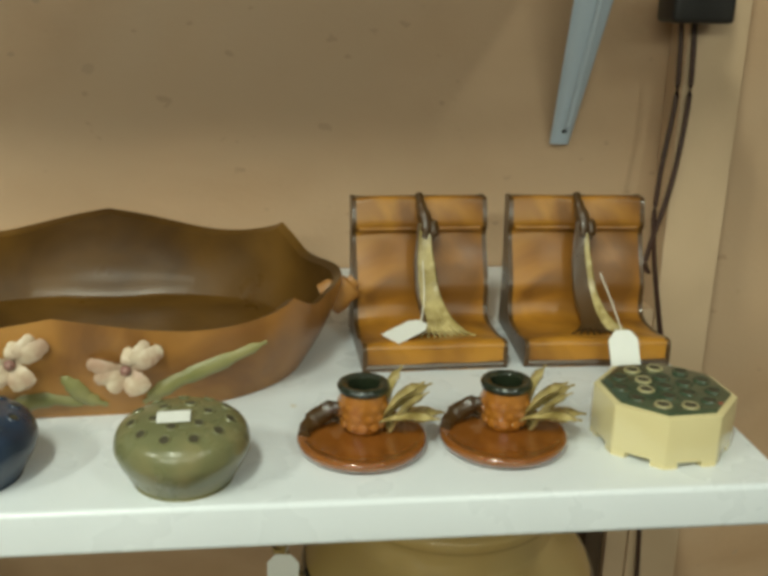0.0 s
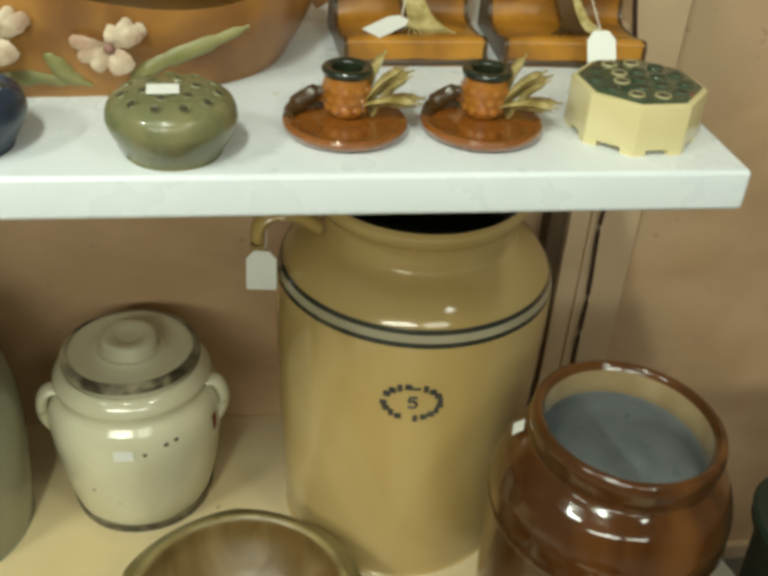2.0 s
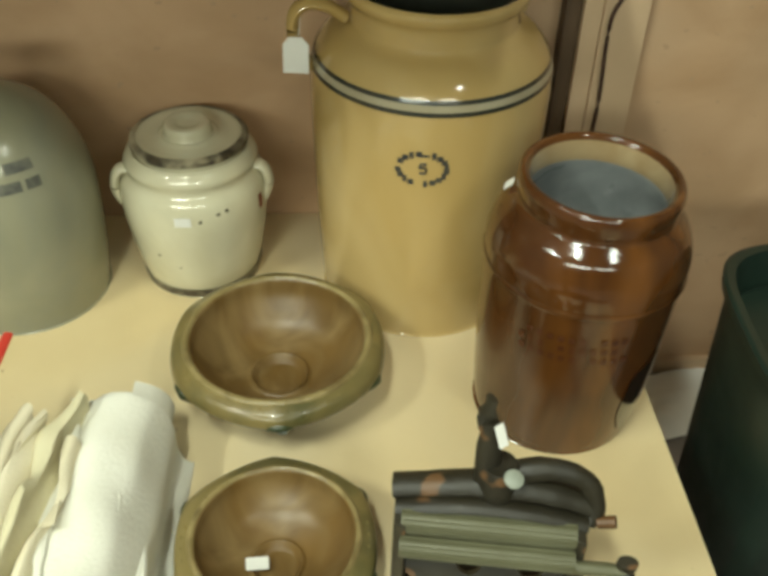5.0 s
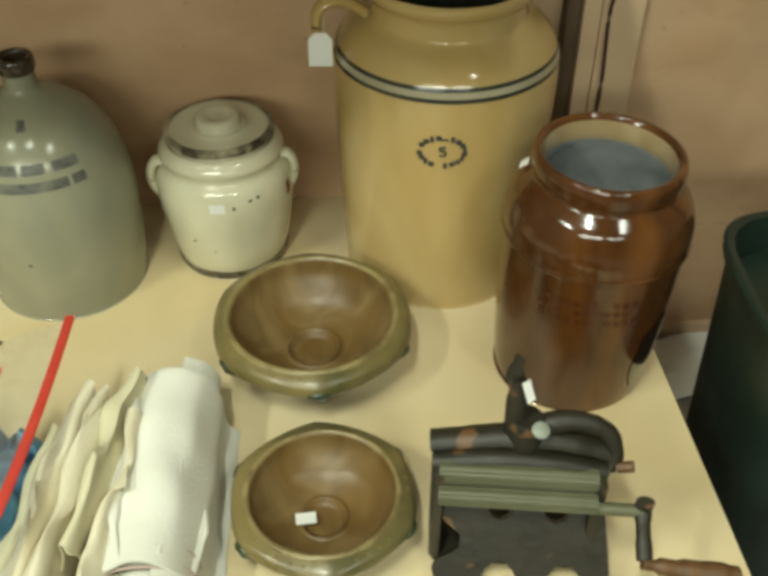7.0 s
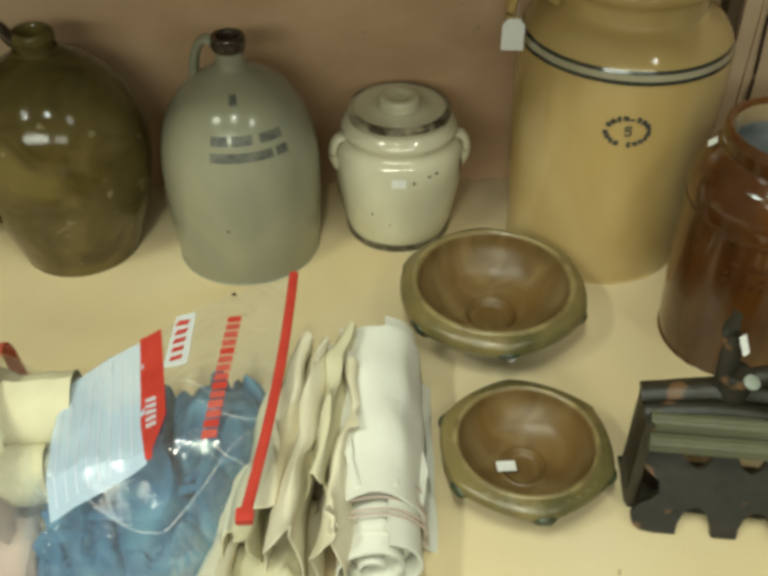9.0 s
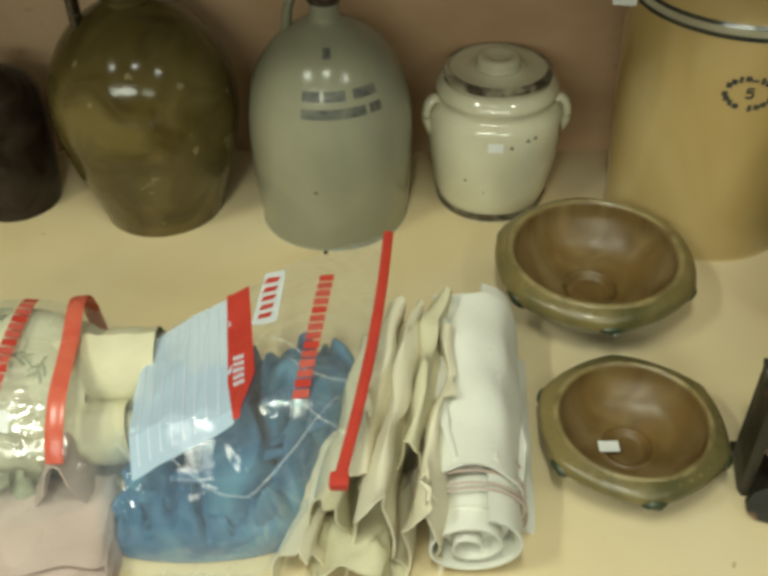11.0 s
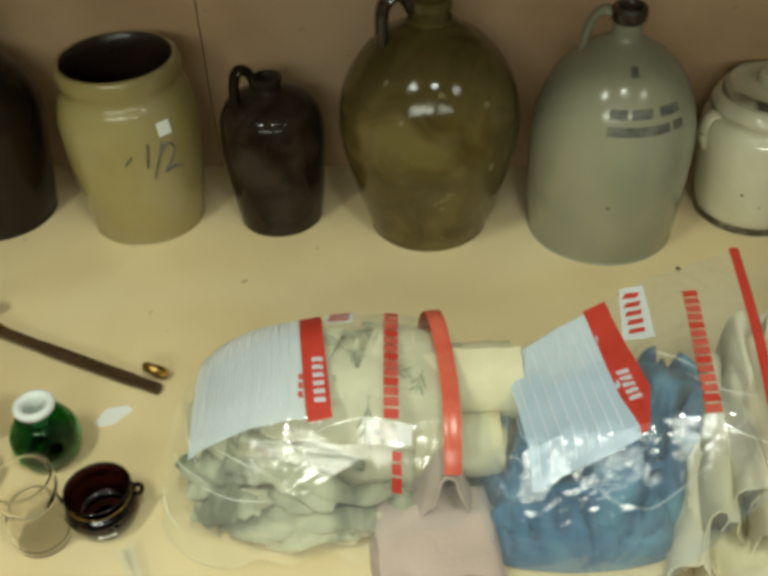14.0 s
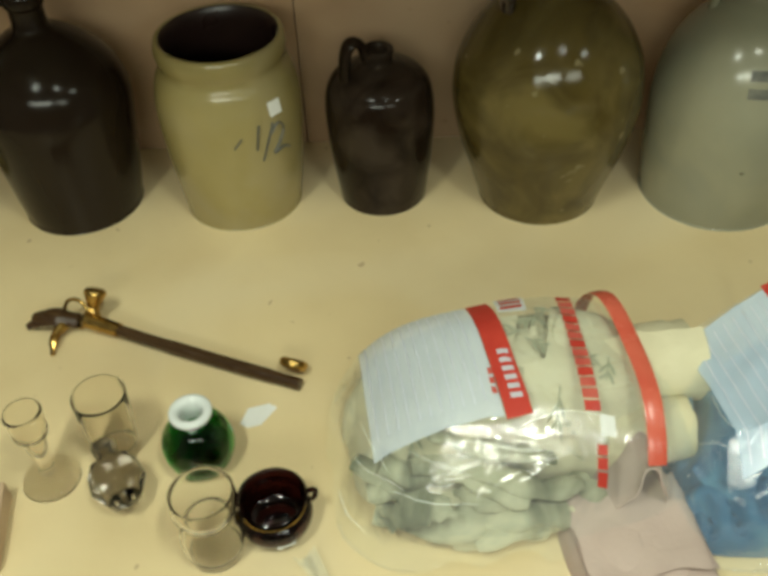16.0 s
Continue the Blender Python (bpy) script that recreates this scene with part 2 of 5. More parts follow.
CLOTHA = material("printed_cream_cloth", (0.68, 0.64, 0.45), (0.61, 0.57, 0.39), 0.85, 20, 0.3, 90, spots=(0.40, 0.40, 0.26), spot_scale=44, spot_edge=0.665)
CLOTHE = material("plain_cream_cloth", (0.68, 0.63, 0.43), (0.60, 0.55, 0.36), 0.85, 16, 0.2, 220)
CLOTHD = material("sage_print_cloth", (0.58, 0.56, 0.40), (0.45, 0.45, 0.31), 0.85, 30, 0.35, 120, c3=(0.16, 0.17, 0.105), scale3=13)
LINEN = material("ivory_linen", (0.76, 0.70, 0.53), (0.70, 0.63, 0.45), 0.9, 14, 0.25, 220)
LINENW = material("white_damask_roll", (0.78, 0.77, 0.69), (0.72, 0.71, 0.62), 0.9, 14, 0.2, 220)
PINKC = material("dusty_pink_cloth", (0.55, 0.43, 0.37), (0.47, 0.36, 0.31), 0.9, 14, 0.2, 220)
BLUEC = material("sky_blue_cloth", (0.050, 0.175, 0.31), (0.020, 0.085, 0.19), 0.75, 12, 0.3, 120, c3=(0.11, 0.27, 0.38), scale3=14)
REDP = material("red_print", (0.56, 0.055, 0.035), (0.49, 0.042, 0.028), 0.35, 30)
REDZ = material("pale_red_zip_plastic", (0.66, 0.14, 0.085), (0.60, 0.10, 0.06), 0.25, 30)
REDF = material("faded_red_print", (0.58, 0.12, 0.085), (0.50, 0.08, 0.06), 0.4, 60)
LABELW = film("white_label_panel", 0.66, 0.07, milk=(0.70, 0.77, 0.84))
LABELB = film("pale_label_panel", 0.66, 0.07, milk=(0.60, 0.74, 0.88))
LINEM = material("grey_label_line", (0.60, 0.63, 0.72), (0.66, 0.69, 0.76), 0.5, 30)
FILM = film("clear_bag_film", 0.06, 0.17)
# brighter film for thin ridges that draw the glints along creases
FILMC = film("film_crease_glint", 0.12, 0.42)
FILMB = film("clear_bag_film_creased", 0.06, 0.17, (0.86, 0.88, 0.89))
CLEARG = glass("clear_old_glass", (0.97, 0.95, 0.90), ior=1.22)
SMOKEG = glass("smoky_cut_glass", (0.55, 0.52, 0.47))
CLEARW = glass("clear_thin_glass", (0.98, 0.97, 0.94), ior=1.18)
GREENG = glass("emerald_glass", (0.02, 0.30, 0.05), 0.05)
BROWNG = glass("amethyst_brown_glass", (0.035, 0.008, 0.008), 0.05)
OPAL = material("opal_white_glass", (0.72, 0.75, 0.72), (0.68, 0.72, 0.70), 0.15, 20, coat=0.6)


# ---- mesh helpers ----
def spline(pts, n=6):
    """A smooth curve through points of any dimension."""
    P = [Vector(p) for p in pts]
    out = []
    for i in range(len(P) - 1):
        p0, p1, p2, p3 = P[max(0, i - 1)], P[i], P[i + 1], P[min(len(P) - 1, i + 2)]
        for k in range(n):
            t = k / n
            out.append(0.5 * ((2 * p1) + (p2 - p0) * t + (2 * p0 - 5 * p1 + 4 * p2 - p3) * t * t + (3 * p1 - p0 - 3 * p2 + p3) * t ** 3))
    out.append(P[-1])
    return out


def part(name, bm, mat, parent, label="", sharp=40, m=None):
    me = bpy.data.meshes.new(name)
    bmesh.ops.recalc_face_normals(bm, faces=bm.faces[:])
    bm.to_mesh(me)
    bm.free()
    for mt in (mat if isinstance(mat, (list, tuple)) else [mat]):
        me.materials.append(mt)
    me.polygons.foreach_set("use_smooth", [True] * len(me.polygons))
    me.set_sharp_from_angle(angle=radians(sharp))
    ob = new(name, me)
    if parent:
        ob.parent = parent
    if m is not None:
        ob.matrix_basis = m
    if label:
        tagged(ob, label)
    return ob


def thing(name, x, y, z, label, category, group="", rz=0.0, kind=""):
    ob = new(name)
    ob.empty_display_size = 0.02
    ob.matrix_basis = pose(x, y, z, 0, 0, rz)
    return tagged(ob, label, category, group, kind)


def lathe(prof, segs=64, wobble=0.0, seed=0.0, shape=None):
    """Turns a profile of (radius, height) round z; open ends at zero radius close in a point."""
    bm = bmesh.new()
    rings = []
    for r, z in prof:
        if r < 1e-5:
            rings.append([bm.verts.new((0, 0, z))])
            continue
        ring = []
        for k in range(segs):
            a = 2 * math.pi * k / segs
            rr = r * (shape(a, z) if shape else 1.0)
            if wobble:
                rr *= 1 + wobble * noise.noise(Vector((math.cos(a) * 1.5, math.sin(a) * 1.5, z * 9 + seed)))
            ring.append(bm.verts.new((rr * math.cos(a), rr * math.sin(a), z)))
        rings.append(ring)
    for A, B in zip(rings, rings[1:]):
        for k in range(segs):
            q = [A[k % len(A)], A[(k + 1) % segs % len(A)], B[(k + 1) % segs % len(B)], B[k % len(B)]]
            u = []
            for v in q:
                if v not in u:
                    u.append(v)
            if len(u) > 2:
                bm.faces.new(u)
    return bm


def box(sx, sy, sz, c=(0, 0, 0), bevel=0.002, segs=2):
    bm = bmesh.new()
    bmesh.ops.create_cube(bm, size=1.0, matrix=Matrix.Translation(c) @ Matrix.Diagonal((sx, sy, sz, 1)))
    if bevel:
        bmesh.ops.bevel(bm, geom=bm.edges[:], offset=bevel, segments=segs, affect="EDGES", profile=0.6)
    return bm


def tube(pts, r, segs=10, bm=None, flat=1.0, up=(0, 0, 1)):
    """A closed round rod along points; r: a number or one radius a point; flat: squash across."""
    bm = bm or bmesh.new()
    P = [Vector(p) for p in pts]
    R = r if isinstance(r, (list, tuple)) else [r] * len(P)
    if len(R) != len(P):
        R = [R[min(len(R) - 1, int(i * len(R) / len(P)))] for i in range(len(P))]
    rings = []
    for i, p in enumerate(P):
        d = (P[min(i + 1, len(P) - 1)] - P[max(i - 1, 0)]).normalized()
        s = d.cross(Vector(up))
        s = s.normalized() if s.length > 1e-4 else d.orthogonal().normalized()
        n = s.cross(d)
        rings.append([bm.verts.new(p + (s * math.cos(2 * math.pi * k / segs) + n * flat * math.sin(2 * math.pi * k / segs)) * R[i]) for k in range(segs)])
    for A, B in zip(rings, rings[1:]):
        for k in range(segs):
            bm.faces.new((A[k], A[(k + 1) % segs], B[(k + 1) % segs], B[k]))
    bm.faces.new(rings[0][::-1])
    bm.faces.new(rings[-1])
    return bm


def sheet(fun, nu, nv, thick=0.0):
    """A grid of fun(u, v), u and v from 0 to 1; with a thickness it becomes a closed skin."""
    bm = bmesh.new()
    G = [[bm.verts.new(fun(i / nu, j / nv)) for j in range(nv + 1)] for i in range(nu + 1)]
    for i in range(nu):
        for j in range(nv):
            bm.faces.new((G[i][j], G[i + 1][j], G[i + 1][j + 1], G[i][j + 1]))
    if thick:
        bmesh.ops.recalc_face_normals(bm, faces=bm.faces[:])
        bmesh.ops.solidify(bm, geom=bm.faces[:], thickness=thick)
    return bm


def prism(outline, z0, z1, bevel=0.0):
    """An upright slab with that outline."""
    bm = bmesh.new()
    lo = [bm.verts.new((x, y, z0)) for x, y in outline]
    hi = [bm.verts.new((x, y, z1)) for x, y in outline]
    n = len(lo)
    bm.faces.new(lo[::-1])
    bm.faces.new(hi)
    for k in range(n):
        bm.faces.new((lo[k], lo[(k + 1) % n], hi[(k + 1) % n], hi[k]))
    if bevel:
        bmesh.ops.bevel(bm, geom=bm.edges[:], offset=bevel, segments=2, affect="EDGES", profile=0.6)
    return bm


def rising(prof):
    """Heights and radii of a profile's outer side, up to its top."""
    Z, R = [], []
    for r, z in prof:
        if not Z or z > Z[-1] + 1e-6:
            Z.append(z)
            R.append(r)
    return Z, R


def wrap(prof, z0, z1, a0, a1, lift=0.0006, nz=3, na=10):
    """A thin patch that lies on a turned body between two heights and two angles (degrees)."""
    Z, R = rising(prof)

    def at(u, v):
        z = z0 + (z1 - z0) * v
        a = radians(a0 + (a1 - a0) * u)
        r = float(np.interp(z, Z, R)) + lift
        return Vector((r * math.cos(a), r * math.sin(a), z))
    return sheet(at, na, nz)


def hang_tag(x, y, z, w, h, rz, tilt, label, string_from=None, notch=True):
    """A small paper price tag with its string, of its own."""
    tg = thing("price_tag", x, y, z, label, "price tag", "paper price tags")
    o = [(-w / 2, -h / 2), (w / 2, -h / 2), (w / 2, h * 0.3), (w * 0.25, h / 2), (-w * 0.25, h / 2), (-w / 2, h * 0.3)] if notch else [(-w / 2, -h / 2), (w / 2, -h / 2), (w / 2, h / 2), (-w / 2, h / 2)]
    part("paper", prism(o, -0.0004, 0.0004), PAPER, tg, m=pose(0, 0, 0, tilt, 0, rz))
    if string_from is not None:
        a = Vector(string_from) - Vector((x, y, z))
        b = pose(0, 0, 0, tilt, 0, rz) @ Vector((0, h * 0.42, 0))
        mid = (a + b) / 2 + Vector((0.002, -0.002, -0.004))
        part("string", tube(spline([a, mid, b], 5), 0.0006, 5), STRING, tg, "white cotton string")
    return tg


def sticker(x, y, z, w, h, m, label):
    st = tagged(new("price_sticker"), label, "sticker")
    st.matrix_basis = Matrix.Translation((x, y, z)) @ m
    part("paper", box(w, h, 0.0006, bevel=0.0002, segs=1), PAPER, st)
    return st


def facing(azimuth, lean=0.0):
    """The turn of a flat patch whose face looks outwards at that angle, leaning back."""
    return pose(0, 0, 0, 90 - lean, 0, azimuth + 90)


# ---- the room ----
def slab(name, lo, hi, mat, kind="structure", label="", category=""):
    c = [(a + b) / 2 for a, b in zip(lo, hi)]
    ob = part(name, box(*(b - a for a, b in zip(lo, hi)), bevel=0), mat, None, m=Matrix.Translation(c))
    return tagged(ob, label, category, "", kind)


slab("floor", (-2.6, -4.6, -0.05), (2.6, 1.34, 0.0), FLOORM, label="worn grey vinyl floor", category="floor")
slab("wall_back_1", (-2.6, WALL, 0.0), (-0.592, WALL + 0.04, 2.55), WALLM, label="tan painted plywood back wall panel", category="wall")
slab("wall_back_2", (-0.590, WALL, 0.0), (2.6, WALL + 0.04, 2.55), WALLM, label="tan painted plywood back wall panel with scuffs", category="wall")
# unseen walls added to close the room, dark so that little light bounces back
slab("wall_front", (-2.6, -4.64, 0.0), (2.6, -4.6, 2.55), DIMM, label="unseen dark wall added to hold down bounce light", category="wall")
slab("wall_left", (-2.64, -4.6, 0.0), (-2.6, WALL, 2.55), DIMM, label="unseen dark wall added to hold down bounce light", category="wall")
slab("wall_right", (2.6, -4.6, 0.0), (2.64, WALL, 2.55), DIMM, label="unseen dark wall added to hold down bounce light", category="wall")
# ceiling out of view, its grey chosen to weaken the bounced light
slab("ceiling", (-2.64, -4.64, 2.56), (2.64, WALL + 0.04, 2.6), CEILM, label="unseen grey ceiling added to set the bounce light", category="ceiling")
slab("trim", (0.955, WALL - 0.012, 0.0), (2.6, WALL, 0.03), POSTM, label="low tan floor trim", category="trim")

# low table
tb = thing("low_table", -0.36, 0.85, 0, "low cream laminate display table along the wall", "table")
part("tabletop", box(2.487, 0.888, 0.028, (0, 0, T - 0.014), 0.003), TABLEM, tb)
part("apron", box(2.38, 0.02, 0.08, (0, -0.40, T - 0.07), 0.002), TABLEM, tb)
part("apron", box(0.02, 0.78, 0.08, (1.19, 0, T - 0.07), 0.002), TABLEM, tb)
for lx in (-1.17, 1.17):
    for ly in (-0.37, 0.38):
        part("leg", box(0.045, 0.045, T - 0.03, (lx, ly, (T - 0.03) / 2), 0.003), TABLEM, tb)

# wall post with its cords and adapter
POST_SHADE = material("post_shade_brown", (0.11, 0.068, 0.036), (0.075, 0.045, 0.024), 0.55, 12, 0.15, 60, stretch=(6, 6, 1))
post = thing("wall_post", 0.886, WALL - 0.022, 0, "upright tan painted wooden post against the wall", "post")
part("post", box(0.064, 0.044, 2.5, (0, 0, 1.25), 0.003), POSTM, post)
part("facing_strip", box(0.026, 0.040, 0.94, (-0.0455, 0.001, 0.485), 0.002), POSTM, post)
# dark strip that stands in for the shade along the post's left side
part("post_shade_strip", box(0.022, 0.030, 0.94, (-0.070, 0.006, 0.485), 0.002), POST_SHADE, post, "dark brown strip standing in for the shade beside the post")
ad = thing("power_adapter", 0.848, WALL - 0.0675, 1.262, "black plug adapter with brown cords on the post", "adapter")
part("body", box(0.062, 0.045, 0.05, (0, 0, 0.025), 0.006, 3), BLACKP, ad)
for k, (x0, x1, zz) in enumerate(((0.842, 0.846, 0.70), (0.856, 0.838, 1.0))):
    c = [Vector((x0, WALL - 0.05, 1.27)), Vector((x0 + 0.004, WALL - 0.05, 1.19)), Vector((x0 - 0.004, WALL - 0.05, 1.10)),
         Vector((x1 - 0.004, WALL - 0.05, 1.02)), Vector((x1, WALL - 0.05, zz))]
    if k == 0:
        c = c[:4] + [Vector((0.884, WALL - 0.05, 0.80)), Vector((0.864, WALL - 0.05, 0.72)), Vector((0.868, WALL - 0.05, 0.60)), Vector((0.870, WALL - 0.05, 0.45)), Vector((0.90, WALL - 0.05, 0.02))]
    tagged(part("cable", tube(spline(c, 8), 0.0028, 8), CORD, None), "thin brown electric cord hanging down the wall", "cable")

# bracket of the next shelf up
br = thing("shelf_bracket", 0.741, WALL, 1.145, "pale blue-grey pressed steel shelf bracket on the wall", "bracket")


def bracket_web(u, v):
    w = 0.0105 + 0.016 * u
    return Vector((0.012 * u + (v - 0.5) * 2 * w, -0.004 - 0.09 * u - (0.006 * (1 - abs(2 * v - 1) ** 4)), 0.255 * u - 0.012))


part("arm", sheet(bracket_web, 14, 10, 0.0025), STEEL, br)
part("rib", tube([bracket_web(0.08 + 0.09 * k, 0.62) + Vector((0, -0.002, 0)) for k in range(11)], 0.0035, 8), STEEL, br)
part("screw", lathe([(0, 0.004), (0.003, 0.0035), (0.0045, 0.001), (0.0045, 0)], 14), BLACKP, br, "dark screw head", m=pose(0.001, -0.012, 0.004, 90, 0, 0))

# white shelf
sh = thing("wall_shelf", -0.42, 1.05, S, "white gloss painted wooden wall shelf with worn edges", "shelf")
part("board", box(2.37, 0.482, 0.030, (0, 0, -0.015), 0.004, 3), SHELFM, sh)
for bx in (-1.0, -0.2, 0.6):
    part("bracket", box(0.02, 0.20, 0.03, (bx, 0.12, -0.047), 0.003), STEEL, sh)

up = thing("upper_wall_shelf", -0.42, 1.122, 1.43, "white painted upper wall shelf on steel brackets", "shelf")
part("board", box(2.37, 0.340, 0.030, (0, 0, -0.015), 0.004, 3), SHELFM, up)

# ---- big stoneware on the table ----
def jar(name, prof, mat, x, y, label, category, segs=72, n=5, wobble=0.006, rz=0.0, z=None):
    ob = thing(name, x, y, T if z is None else z, label, category, rz=rz)
    full = [tuple(p) for p in spline(prof, n)]
    part("body", lathe(full, segs, wobble, x * 7), mat, ob)
    return ob, full


def strap_handle(ob, pts, r, mat, name="handle", flat=0.6, label=""):
    return part(name, tube(spline(pts, 8), r, 12, flat=flat), mat, ob, label)


def polar(r, a, z):
    return Vector((r * math.cos(radians(a)), r * math.sin(radians(a)), z))


# churn
ch, cp = jar("stoneware_churn", [(0.0, 0.0), (0.128, 0.0), (0.137, 0.006), (0.142, 0.06), (0.147, 0.16), (0.1505, 0.26), (0.1510, 0.330), (0.1465, 0.361), (0.129, 0.386),
             (0.107, 0.399), (0.103, 0.408), (0.104, 0.425), (0.112, 0.436), (0.1145, 0.445), (0.109, 0.450)], YELLOW, 0.6075, 1.132,
             "tall buff glazed stoneware churn with dark bands and stamped mark", "churn", 96)
part("inner_wall", lathe([(0.109, 0.450), (0.100, 0.444), (0.096, 0.42), (0.098, 0.40), (0.135, 0.36), (0.142, 0.30), (0.13, 0.03), (0, 0.025)], 72), CHURNIN, ch, "dark glazed inside")
part("band", wrap(cp, 0.3600, 0.3650, 0, 360, 0.0008, 2, 96), BANDD, ch, "dark glaze band")
part("band", wrap(cp, 0.3520, 0.3600, 0, 360, 0.0006, 2, 96), BANDW, ch, "grey glaze band")
part("band", wrap(cp, 0.3465, 0.3520, 0, 360, 0.0008, 2, 96), BANDD, ch, "dark glaze band")
for s0 in (186, 40):
    strap_handle(ch, [polar(0.108, s0, 0.405), polar(0.130, s0, 0.420), polar(0.154, s0, 0.424), polar(0.170, s0, 0.410), polar(0.170, s0, 0.380), polar(0.152, s0, 0.345)], 0.0125, YELLOW)
mark = part("stamped_mark", wrap(cp, 0.2950, 0.2985, -101.5, -95.5, 0.0006, 2, 3), INK, ch, "dark stamped oval mark")
for k in range(20):
    a = 2 * math.pi * (k + 0.5) / 20
    if k in (4, 14, 9):
        continue
    ca, cz = -98.5 + 11.0 * math.cos(a), 0.2785 + 0.0205 * math.sin(a)
    ww, hh = (1.4, 0.0038) if k % 3 else (1.0, 0.0046)
    part("stamp_stroke", wrap(cp, cz - hh, cz + hh, ca - ww, ca + ww, 0.0006, 1, 3), INK, mark)
hang_tag(0.440, 1.098, 0.742, 0.031, 0.044, -6, 84, "white price tag tied to the churn handle", (0.446, 1.112, 0.790))

# lidded jar
lj, lp = jar("lidded_jar", [(r * 0.94, z) for r, z in [(0, 0), (0.080, 0.0), (0.0865, 0.005), (0.096, 0.045), (0.1055, 0.10), (0.1085, 0.135), (0.105, 0.160), (0.0955, 0.175), (0.0945, 0.182), (0.0965, 0.191), (0.090, 0.202), (0.083, 0.207), (0.081, 0.201)]],
             CREAM, 0.2895, 1.170, "cream glazed stoneware jar with lid and worn dark edges", "jar", 80)
lid = part("lid", lathe([(p[0] * 0.935, p[1] + 0.004) for p in spline([(0.0805, 0.200), (0.0805, 0.213), (0.075, 0.2175), (0.058, 0.2155), (0.046, 0.2165), (0.040, 0.2195), (0.0355, 0.2195), (0.034, 0.230), (0.030, 0.235), (0.020, 0.2345), (0.012, 0.2315), (0, 0.231)], 4)], 64, 0.01, 3), CREAM, lj)
part("worn_rim", lathe([(0.0755, 0.2100), (0.0790, 0.2130), (0.0785, 0.2195), (0.0710, 0.2230)], 80, 0.025, 2), CREAMD, lid, "worn dark brown lid edge")
part("base_edge", lathe([(0.0760, 0.0005), (0.0828, 0.001), (0.0845, 0.006), (0.0860, 0.0160)], 72, 0.014, 4), CREAMD, lj, "dark unglazed foot edge")
for s0 in (192, -8):
    strap_handle(lj, [polar(0.088, s0, 0.178), polar(0.096, s0, 0.178), polar(0.1035, s0, 0.168), polar(0.1060, s0, 0.152), polar(0.103, s0, 0.138), polar(0.097, s0, 0.126)], 0.0115, CREAM, "ear", 0.6)
part("rust_chip", wrap(lp, 0.128, 0.150, -27, -22, 0.0012, 3, 4), RUST, lj, "rusty brown chip")

lja = radians(-93)
sticker(0.2895 + 0.1022 * math.cos(lja), 1.170 + 0.1022 * math.sin(lja), T + 0.145, 0.022, 0.015, facing(-93, -4), "small white price sticker on the cream lidded jar")
for az, z0, dz, da in ((-80, 0.144, 0.0022, 1.2), (-66, 0.151, 0.0018, 1.6), (-59, 0.153, 0.0022, 1.4), (-118, 0.080, 0.0020, 1.2), (-101, 0.062, 0.0014, 0.9)):
    part("dark_chip", wrap(lp, z0 - dz, z0 + dz, az - da, az + da, 0.0007, 1, 3), CREAMD, lj)

# brown jar
BROWNS = material("stamped_dark_glaze", (0.055, 0.016, 0.006), (0.075, 0.023, 0.007), 0.25, 30)
bj, bp_ = jar("brown_jar", [(0, 0), (0.092, 0.0), (0.099, 0.004), (0.104, 0.05), (0.1085, 0.12), (0.1105, 0.19), (0.112, 0.222), (0.1135, 0.238), (0.1125, 0.262), (0.104, 0.287), (0.093, 0.300), (0.0865, 0.307), (0.088, 0.318), (0.0895, 0.330), (0.0865, 0.338), (0.081, 0.3385), (0.077, 0.333)],
              BROWN, 0.7645, 0.880, "glossy dark brown salt-glazed stoneware jar with grey inside", "jar", 96, 5, 0.008)
bj.matrix_basis = pose(0.7565, 0.880, T - 0.0012, 0, 1.4, 0)
part("inner_rim", lathe([tuple(p) for p in spline([(0.077, 0.333), (0.0752, 0.325), (0.0742, 0.316), (0.0748, 0.308)], 4)], 72), BROWNRIM, bj, "tan glazed inner rim")
part("inner_wall", lathe([(0.0746, 0.309), (0.080, 0.292), (0.095, 0.27), (0.099, 0.24), (0.097, 0.19), (0.092, 0.180), (0, 0.175)], 72), BROWNIN, bj, "grey slip glazed inside")
part("shoulder_groove", lathe([(0.1138, 0.228), (0.1150, 0.232), (0.1140, 0.236)], 96, 0.008, 0.7685 * 7), BROWN, bj)


def blot(prof, zc, ac, dz, da, lift, seed):
    def at(u, v):
        t, r = 2 * math.pi * u, v
        k = 1 + 0.35 * noise.noise(Vector((math.cos(t) * 1.3, math.sin(t) * 1.3, seed)))
        z = zc + dz * k * r * math.sin(t)
        a = radians(ac + da * k * r * math.cos(t))
        rr = float(np.interp(z, *rising(prof))) + lift
        return Vector((rr * math.cos(a), rr * math.sin(a), z))
    return sheet(at, 28, 4)


part("burnt_patch", blot(bp_, 0.080, -47, 0.064, 17, 0.0012, 4.2), BROWND, bj, "irregular black burnt patch in the glaze")
for row in range(3):
    for k in range(11):
        if (row * 5 + k * 3) % 7 == 0:
            continue
        a0 = -138 + k * 6.0 + row * 1.2
        part("stamped_letter", wrap(bp_, 0.192 - row * 0.014, 0.200 - row * 0.014, a0, a0 + 3.4, 0.0014, 1, 3), BROWNS, bj)
sticker(0.6735, 0.912, T + 0.3045, 0.016, 0.013, facing(160, 48), "small white price sticker on the brown jar shoulder")

